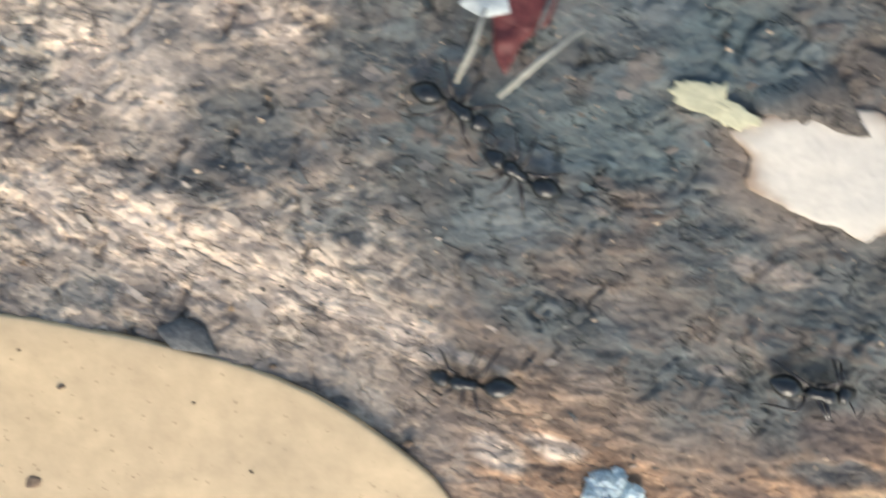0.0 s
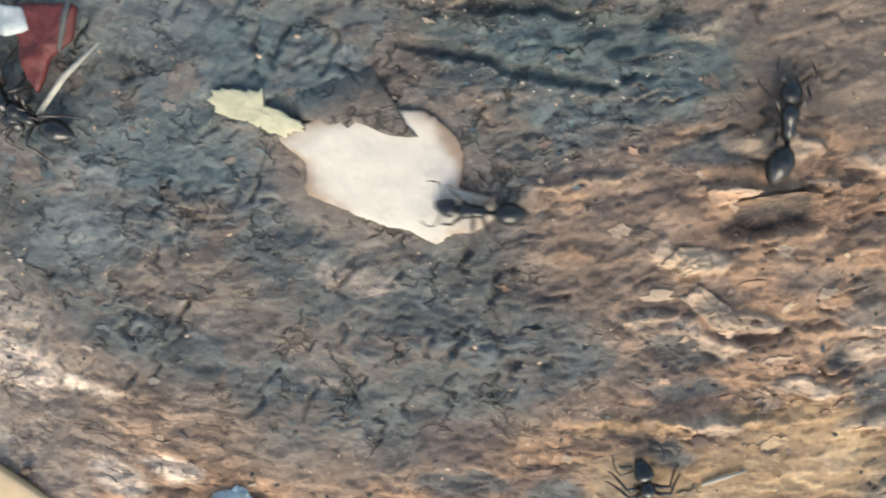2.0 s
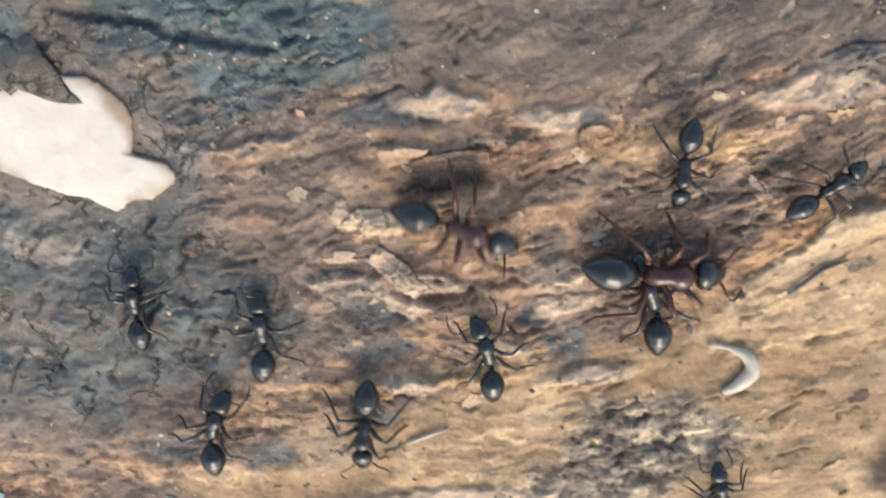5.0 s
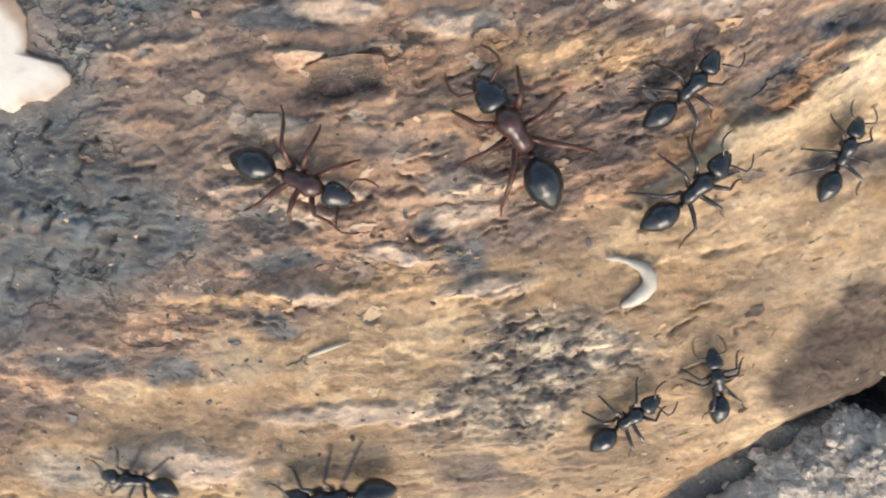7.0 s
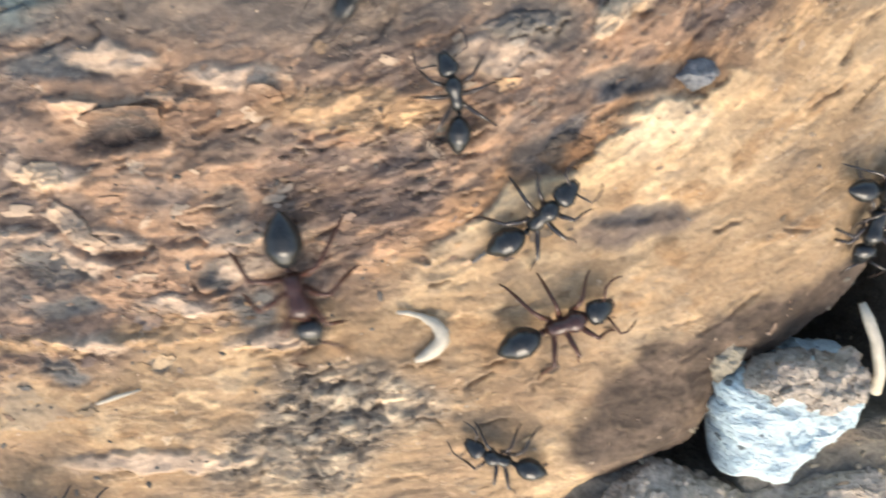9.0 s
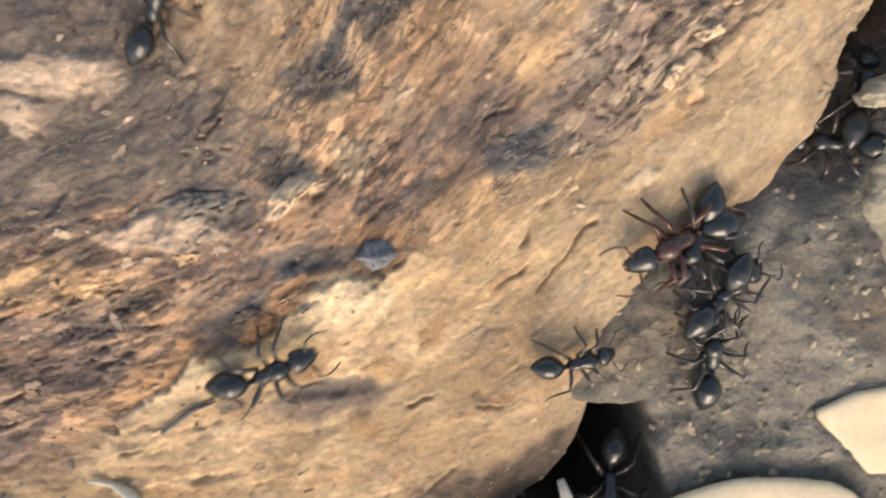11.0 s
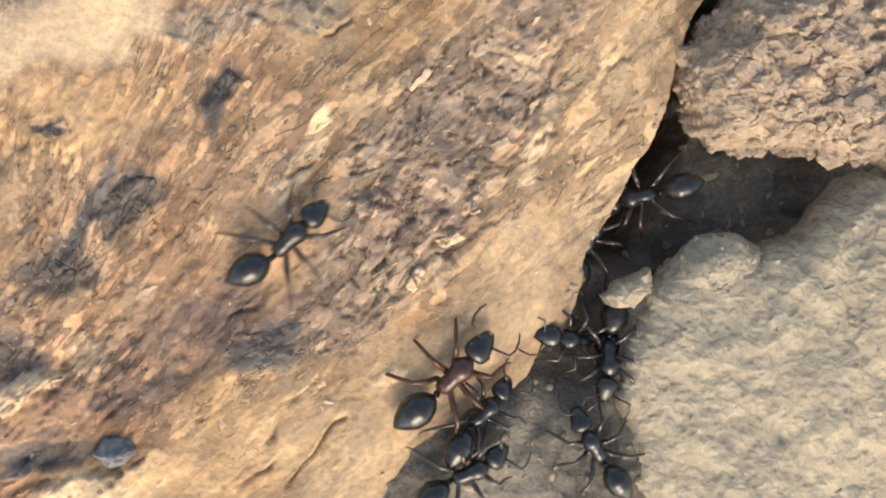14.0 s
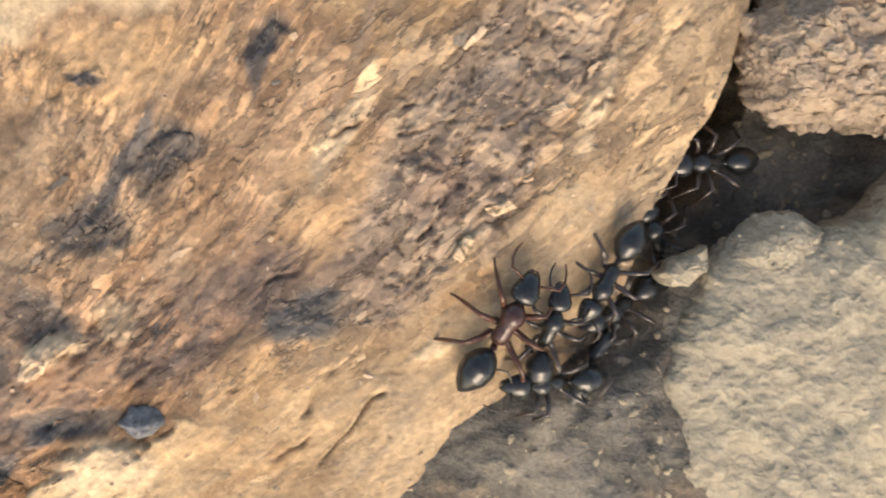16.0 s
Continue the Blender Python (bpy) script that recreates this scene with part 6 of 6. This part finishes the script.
def motions():
    crawl(0, [(0, 10.50, -1.20, 180), (2.2, 9.20, -1.30, 180), (2.3, 8.81, -1.41, 236), (2.4, 8.42, -1.53, 292), (2.5, 8.04, -1.64, 348), (3, 7.69, -1.74, 347), (3.5, 7.79, -1.81, 367), (4, 8.09, -1.69, 374), (4.3, 8.37, -1.52, 384), (4.5, 8.36, -1.47, 395), (5, 8.43, -1.79, 362), (5.2, 8.34, -1.73, 366), (6.25, 8.22, -1.56, 432), (7.3, 8.11, -1.39, 498), (7.5, 8.20, -1.43, 463), (7.75, 8.42, -1.47, 422), (8, 8.76, -1.45, 398), (8.2, 8.83, -1.34, 404), (8.5, 8.86, -1.48, 390), (8.7, 8.74, -1.67, 369), (8.8, 8.46, -1.92, 340), (9, 8.12, -2.23, 290), (9.2, 7.59, -2.14, 268), (9.5, 7.23, -2.29, 226), (9.7, 6.92, -2.10, 203), (10, 7.04, -1.90, 181), (10.2, 7.07, -1.91, 181), (12, 3.50, -2.20, 185), (16, 2.00, -2.20, 185)])
    crawl(1, [(0, 2.20, 2.60, -60), (4, 2.20, 2.40, -50), (4.3, 2.73, 0.83, -12), (4.5, 3.99, 0.24, -12), (4.8, 5.46, -0.37, -19), (5, 6.70, -1.42, -16), (5.2, 6.76, -2.00, -23), (7.3, 6.20, -1.85, -13), (7.5, 7.24, -2.21, -5), (8, 8.51, -2.74, 21), (8.2, 9.14, -2.80, 37), (8.5, 10.27, -2.48, 44), (9, 10.51, -2.44, 29), (9.3, 10.31, -2.27, 27), (9.5, 10.09, -2.56, -20), (9.8, 10.01, -2.60, -61), (10, 9.95, -2.50, -63), (10.2, 10.16, -2.49, -60), (11.2, 10.20, -5.20, -75), (16, 10.30, -6.40, -75)])
    crawl(2, [(0, 10.50, 0.40, 180), (2.7, 8.90, 0.00, 190), (3, 7.64, -0.09, 183), (3.2, 7.12, -0.11, 186), (3.5, 7.69, -0.87, 180), (3.7, 7.50, -0.84, 189), (4, 7.26, -1.28, 166), (4.3, 6.30, -1.99, 161), (4.5, 6.12, -2.02, 183), (4.7, 5.97, -2.37, 194), (5, 5.93, -3.38, 266), (5.1, 5.53, -3.23, 228), (5.2, 5.14, -3.08, 190), (6.2, 2.80, -3.00, 180), (16, 0.50, -3.00, 180)])
    crawl(3, [(0, 12.00, 1.60, 190), (3.7, 9.90, 0.60, 190), (4, 8.63, -0.11, 179), (4.3, 8.02, 0.25, 161), (4.5, 6.61, 0.51, 169), (4.7, 4.80, 1.60, 160), (16, 3.00, 3.00, 160)])
    crawl(4, [(0, 6.40, -1.00, 165), (0.5, 4.69, -1.10, 169), (1, 4.85, -1.27, 164), (1.25, 5.11, -0.87, 130), (1.5, 5.31, -1.29, 109), (2, 6.50, -0.28, 99), (2.5, 6.52, 0.66, 118), (3, 5.54, 1.66, 113), (3.3, 5.20, 2.60, 110), (16, 4.00, 5.80, 110)])
    crawl(5, [(0, 8.20, -0.60, 185), (1, 6.04, -1.30, 178), (1.5, 5.87, -0.74, 168), (1.7, 5.42, -1.06, 174), (2, 4.06, -1.14, 177), (2.25, 3.84, -1.18, 241), (2.38, 3.95, -1.29, 286), (2.5, 4.06, -1.39, 331), (3, 3.81, -1.42, 285), (3.5, 4.04, -1.53, 303), (4, 4.19, -2.09, 297), (4.3, 4.21, -2.11, 326), (4.5, 4.18, -2.18, 349), (4.75, 4.15, -2.08, 414), (5, 3.87, -2.32, 454), (5.2, 3.98, -2.35, 452), (6.3, 2.00, -1.40, 500), (16, -1.00, 0.50, 500)])
    crawl(6, [(0, 9.50, -1.60, 185), (3, 8.60, -1.70, 185), (3.5, 6.01, -1.47, 196), (3.7, 5.50, -1.75, 182), (4, 5.53, -2.44, 162), (4.3, 5.47, -2.40, 150), (4.5, 5.33, -2.46, 119), (5, 5.00, -2.53, 97), (5.2, 4.62, -2.77, 140), (6.2, 2.40, -2.20, 160), (16, 0.50, -1.60, 160)])
    crawl(7, [(0, 3.60, -5.20, 90), (3.8, 3.70, -4.60, 90), (4, 3.85, -3.31, 102), (4.3, 4.24, -3.12, 97), (4.5, 4.42, -3.18, 105), (5, 4.51, -3.53, 77), (5.2, 4.00, -3.26, 124), (6.4, 2.20, -2.60, 160), (16, 0.20, -2.00, 160)])
    crawl(8, [(0, 3.58, -2.93, -2), (0.5, 4.08, -2.90, 21), (0.7, 4.50, -2.63, 21), (1, 6.09, -3.08, 17), (1.5, 5.91, -3.21, 25), (1.75, 6.03, -3.35, 60), (2, 5.82, -3.73, 102), (2.5, 5.76, -3.26, 98), (3, 5.94, -3.04, 97), (3.5, 6.36, -2.46, 101), (4, 6.87, -2.51, 64), (4.3, 6.88, -2.67, 82), (4.5, 6.80, -2.72, 102), (5, 7.03, -2.59, 107), (5.2, 7.12, -2.60, 103), (6.2, 8.60, -1.30, 50), (7.3, 9.61, -0.92, 58), (7.5, 9.58, -0.92, 85), (8, 9.45, -0.59, 106), (8.5, 9.42, -0.53, 107), (9, 9.42, -0.51, 106), (9.5, 9.47, -0.53, 98), (9.8, 9.47, -0.53, 95), (10, 9.74, -0.65, 50), (10.2, 9.82, -0.45, 55), (11.4, 9.40, 2.60, 80), (16, 9.00, 5.60, 90)])
    crawl(9, [(0, 10.60, -4.60, 150), (3.6, 9.40, -3.20, 150), (4, 8.13, -2.37, 148), (4.3, 7.94, -2.15, 142), (4.5, 8.19, -2.11, 104), (5, 8.47, -2.06, 115), (5.2, 8.55, -2.07, 106), (7.3, 9.84, -1.80, 53), (7.5, 9.93, -1.80, 63), (8, 10.29, -1.58, 50), (8.2, 10.30, -1.41, 63), (8.5, 10.16, -1.72, 32), (9, 10.22, -1.47, 53), (9.5, 10.45, -1.13, 62), (9.8, 10.53, -0.92, 55), (10, 10.61, -0.90, 70), (10.2, 10.96, -0.55, 62), (11.3, 10.40, -1.60, 30), (12.3, 10.10, -2.10, 40), (12.8, 11.28, -0.65, 65), (12.9, 11.79, -0.28, 71), (13, 11.89, 0.02, 81), (13.1, 12.14, 0.38, 72), (13.2, 12.24, 0.72, 80), (13.3, 12.04, 0.94, 93), (13.5, 11.79, 1.25, 127), (13.6, 11.96, 1.26, 118), (13.7, 12.09, 1.46, 78), (14, 12.57, 1.73, 54), (14.2, 12.85, 2.04, 63), (14.4, 12.26, 1.91, 91), (14.5, 12.13, 1.62, 165), (14.6, 11.87, 1.23, 182), (14.8, 11.03, 0.72, 190), (15, 10.48, 0.63, 193), (16, 7.50, 0.50, 185)])
    crawl(10, [(0, 16.20, 0.30, 120), (4.8, 15.65, 0.45, 160), (9.6, 15.10, 0.60, 200), (9.8, 14.55, 0.11, 239), (10, 14.00, -0.38, 277), (10.2, 14.00, -0.35, 280), (10.7, 13.95, 0.03, 235), (11.2, 13.90, 0.40, 190), (11.47, 13.67, 0.52, 140), (11.73, 13.43, 0.63, 90), (12, 13.20, 0.75, 40), (12.3, 13.11, 0.55, 44), (12.5, 13.21, 0.61, 48), (12.8, 12.88, 0.64, 38), (13, 13.25, 0.47, 36), (13.2, 13.61, 0.46, 79), (13.5, 14.02, 0.59, 55), (14, 14.04, 0.79, 56), (14.5, 13.98, 0.82, 56), (14.8, 14.16, 1.02, 58), (15, 14.24, 1.16, 63), (15.2, 14.21, 1.44, 63), (15.5, 14.15, 1.09, 72), (16, 14.06, 1.02, 72)])
    crawl(11, [(0, 15.00, 0.90, 230), (8.7, 14.20, -0.30, 230), (9, 13.20, -1.20, 267), (9.5, 13.36, -1.32, 271), (10, 13.29, -1.51, 252), (10.2, 13.36, -1.43, 216), (11.2, 13.90, -2.40, 280), (16, 13.90, -2.70, 280)])
    crawl(12, [(0, 16.20, -0.30, 190), (9.4, 15.60, -1.00, 190), (10, 14.22, -1.24, 216), (10.2, 14.17, -1.23, 201), (10.75, 14.39, -0.92, 141), (11.3, 14.60, -0.60, 80), (11.63, 14.89, -0.22, 132), (11.97, 15.18, 0.16, 183), (12.3, 15.47, 0.54, 235), (12.5, 15.50, 0.77, 260), (13, 15.42, 1.71, 263), (13.5, 15.43, 1.62, 284), (14, 15.51, 1.08, 273), (14.12, 15.47, 1.20, 230), (14.25, 15.44, 1.31, 186), (14.5, 15.54, 1.75, 116), (15, 15.45, 1.81, 117), (15.5, 15.41, 1.72, 134), (16, 15.38, 1.90, 129)])
    crawl(13, [(0, 5.60, -5.80, 40), (4.9, 5.80, -4.90, 45), (5.2, 6.07, -4.24, 40), (7.3, 9.54, -4.08, 52), (7.5, 9.37, -4.23, 93), (7.75, 9.46, -4.18, 128), (8, 9.38, -4.22, 139), (8.2, 9.40, -4.17, 148), (8.5, 10.06, -4.10, 190), (9, 10.17, -3.86, 163), (9.3, 10.16, -3.26, 153), (9.4, 10.43, -3.01, 96), (9.5, 10.60, -3.13, 106), (9.6, 10.74, -2.98, 176), (9.7, 10.71, -3.07, 233), (10, 10.68, -3.06, 204), (10.4, 9.30, -4.20, 200), (16, 6.50, -6.20, 210)])
    crawl(14, [(0, 9.20, -6.60, 150), (6.2, 7.60, -5.60, 150), (7.3, 6.14, -4.81, 199), (7.5, 5.88, -4.74, 186), (8, 5.91, -4.63, 162), (8.2, 5.89, -4.58, 162), (8.5, 5.78, -4.52, 172), (9, 5.97, -4.98, 172), (11, 3.80, -5.40, 180), (16, 1.80, -6.20, 180)])
    crawl(15, [(0, 5.50, -6.50, 200), (6.6, 5.20, -5.20, 160), (7.3, 4.39, -4.89, 226), (7.5, 4.67, -5.17, 285), (8, 5.65, -5.57, 283), (9, 6.00, -6.60, 280), (16, 6.20, -7.20, 280)])
    crawl(16, [(0, 10.60, 3.20, 230), (8.8, 8.90, 1.20, 230), (9.1, 8.41, -0.11, 243), (9.2, 8.22, -0.43, 255), (9.4, 8.91, -1.57, 271), (9.5, 8.94, -2.41, 250), (9.6, 8.52, -2.65, 222), (9.7, 8.44, -2.89, 227), (9.8, 7.77, -3.62, 228), (10.1, 6.40, -4.60, 220), (16, 5.40, -6.60, 240)])
    crawl(17, [(0, 16.00, 4.80, 200), (5.5, 15.75, 3.20, 140), (11, 15.50, 1.60, 80), (12.3, 15.08, 2.15, 82), (12.5, 15.12, 2.19, 87), (13, 15.03, 2.30, 65), (13.5, 15.17, 2.34, 81), (14, 15.21, 2.05, 80), (14.25, 15.06, 2.09, 153), (14.5, 15.09, 1.99, 223), (14.8, 14.87, 2.18, 236), (15, 14.91, 1.92, 255), (15.5, 14.75, 1.58, 257), (16, 14.89, 1.56, 249)])
    crawl(18, [(0, 16.80, 2.60, 170), (11.5, 16.30, 2.70, 170), (12.3, 15.66, 2.52, 158), (12.5, 15.69, 2.57, 161), (13, 15.63, 2.57, 167), (13.5, 15.65, 2.65, 148), (14, 15.72, 2.57, 201), (14.5, 15.73, 2.57, 213), (15, 15.72, 2.60, 201), (15.5, 15.71, 2.58, 196), (16, 15.71, 2.62, 191)])
    crawl(19, [(0, 15.60, -0.50, 120), (11.5, 15.40, 1.20, 190), (12.3, 15.07, 1.16, 207), (12.5, 15.06, 1.16, 209), (13, 15.03, 1.05, 205), (13.5, 15.02, 1.14, 198), (14, 15.22, 1.17, 175), (14.5, 14.95, 1.15, 201), (15, 14.85, 0.81, 218), (15.5, 14.52, 0.83, 208), (16, 14.57, 0.60, 188)])
    crawl(20, [(0, 14.20, -0.80, 40), (11.5, 14.40, -0.10, 40), (12.3, 14.49, 0.24, 32), (12.5, 14.65, 0.25, 41), (13, 14.34, -0.15, 61), (13.5, 14.30, 0.44, 55), (14, 14.34, 0.43, 49), (14.5, 14.78, 0.57, 22), (15, 14.48, 1.10, 59), (15.5, 14.37, 0.87, 37), (16, 14.44, 1.04, 81)])
    crawl(21, [(0, 13.60, -1.20, 60), (3.83, 13.77, -0.70, 3), (7.67, 13.93, -0.20, -53), (11.5, 14.10, 0.30, -110), (12.3, 13.72, -0.09, -106), (12.5, 13.59, -0.29, -127), (12.67, 13.66, -0.29, -72), (12.83, 13.73, -0.29, -16), (13, 13.80, -0.29, 39), (13.5, 14.04, -0.06, 56), (14, 14.28, -0.03, 32), (14.5, 14.84, 0.36, 49), (15, 14.82, 0.66, 45), (15.5, 13.83, -0.23, 66), (16, 14.97, 0.82, 60)])
    crawl(22, [(0, 14.00, -1.30, 60), (3.83, 14.13, -0.93, 3), (7.67, 14.27, -0.57, -53), (11.5, 14.40, -0.20, -110), (12.3, 14.11, -0.50, -92), (12.5, 14.04, -0.52, -77), (12.67, 14.16, -0.39, -136), (12.83, 14.27, -0.25, -195), (13, 14.38, -0.12, -255), (13.5, 15.29, 0.31, -293), (14, 15.50, 0.23, -230), (14.5, 15.45, 0.15, -206), (15, 15.00, 0.02, -211), (15.25, 14.98, 0.61, -272), (15.5, 14.97, 1.19, -334), (15.67, 15.03, 1.21, -391), (15.83, 15.09, 1.23, -447), (16, 15.15, 1.26, -504)])
    crawl(23, [(0, 13.00, -1.60, 20), (11.5, 13.20, -0.90, 20), (11.77, 13.20, -1.01, 78), (12.03, 13.21, -1.11, 135), (12.3, 13.21, -1.22, 193), (12.37, 13.26, -1.18, 134), (12.43, 13.30, -1.15, 75), (12.5, 13.35, -1.12, 17), (13, 13.18, -0.97, 32), (16, 13.60, -1.40, 20)])
    crawl(24, [(0, 0.42, -3.28, 175), (0.5, -0.42, -3.21, 173), (0.7, -1.33, -2.42, 155), (1, -2.60, -0.60, 150), (16, -6.00, 1.50, 150)])
    crawl(25, [(0, -0.04, -0.70, -30), (0.5, 0.04, -0.66, -13), (1, -0.22, -0.45, -13), (1.5, -0.03, -0.36, -62), (2, -0.03, -0.41, -68), (2.6, 0.37, -0.31, -69), (16, 0.80, -0.20, -60)])
    crawl(26, [(0, 0.59, -1.22, 149), (0.5, 0.69, -1.14, 148), (1, 0.57, -0.96, 171), (1.5, 0.41, -0.97, 133), (2, 0.22, -0.62, 150), (2.5, 0.29, -0.68, 151), (16, 0.20, 0.50, 150)])
    crawl(27, [(0, 13.00, 0.60, 190), (4.2, 11.00, 0.20, 190), (4.5, 9.76, 0.13, 163), (4.75, 9.71, -0.32, 193), (4.83, 9.74, -0.53, 142), (4.92, 9.77, -0.74, 92), (5, 9.80, -0.96, 42), (5.2, 10.05, -1.04, 30), (7.3, 11.47, -1.44, 80), (7.6, 12.30, -0.40, 60), (9.5, 15.40, 0.40, 40), (16, 18.50, -0.60, -20)])
    crawl(28, [(0, 8.40, 3.60, -90), (4.6, 8.20, 1.50, -80), (4.8, 8.18, 0.28, -98), (4.9, 8.57, -0.16, -88), (5, 8.55, -0.81, -88), (5.2, 8.38, -0.85, -141), (6.2, 5.40, -2.00, -160), (7, 3.00, -2.20, -175), (16, 1.00, -1.00, -190)])
    crawl(29, [(0, 9.60, -6.60, 80), (4.7, 9.30, -5.00, 95), (5, 9.35, -3.96, 108), (5.2, 9.40, -3.97, 120), (7.3, 10.75, -3.47, 107), (7.5, 11.68, -3.11, 48), (8, 13.20, -1.40, 40), (9.2, 14.90, -0.20, 40), (16, 18.40, 0.60, 20)])


motions()
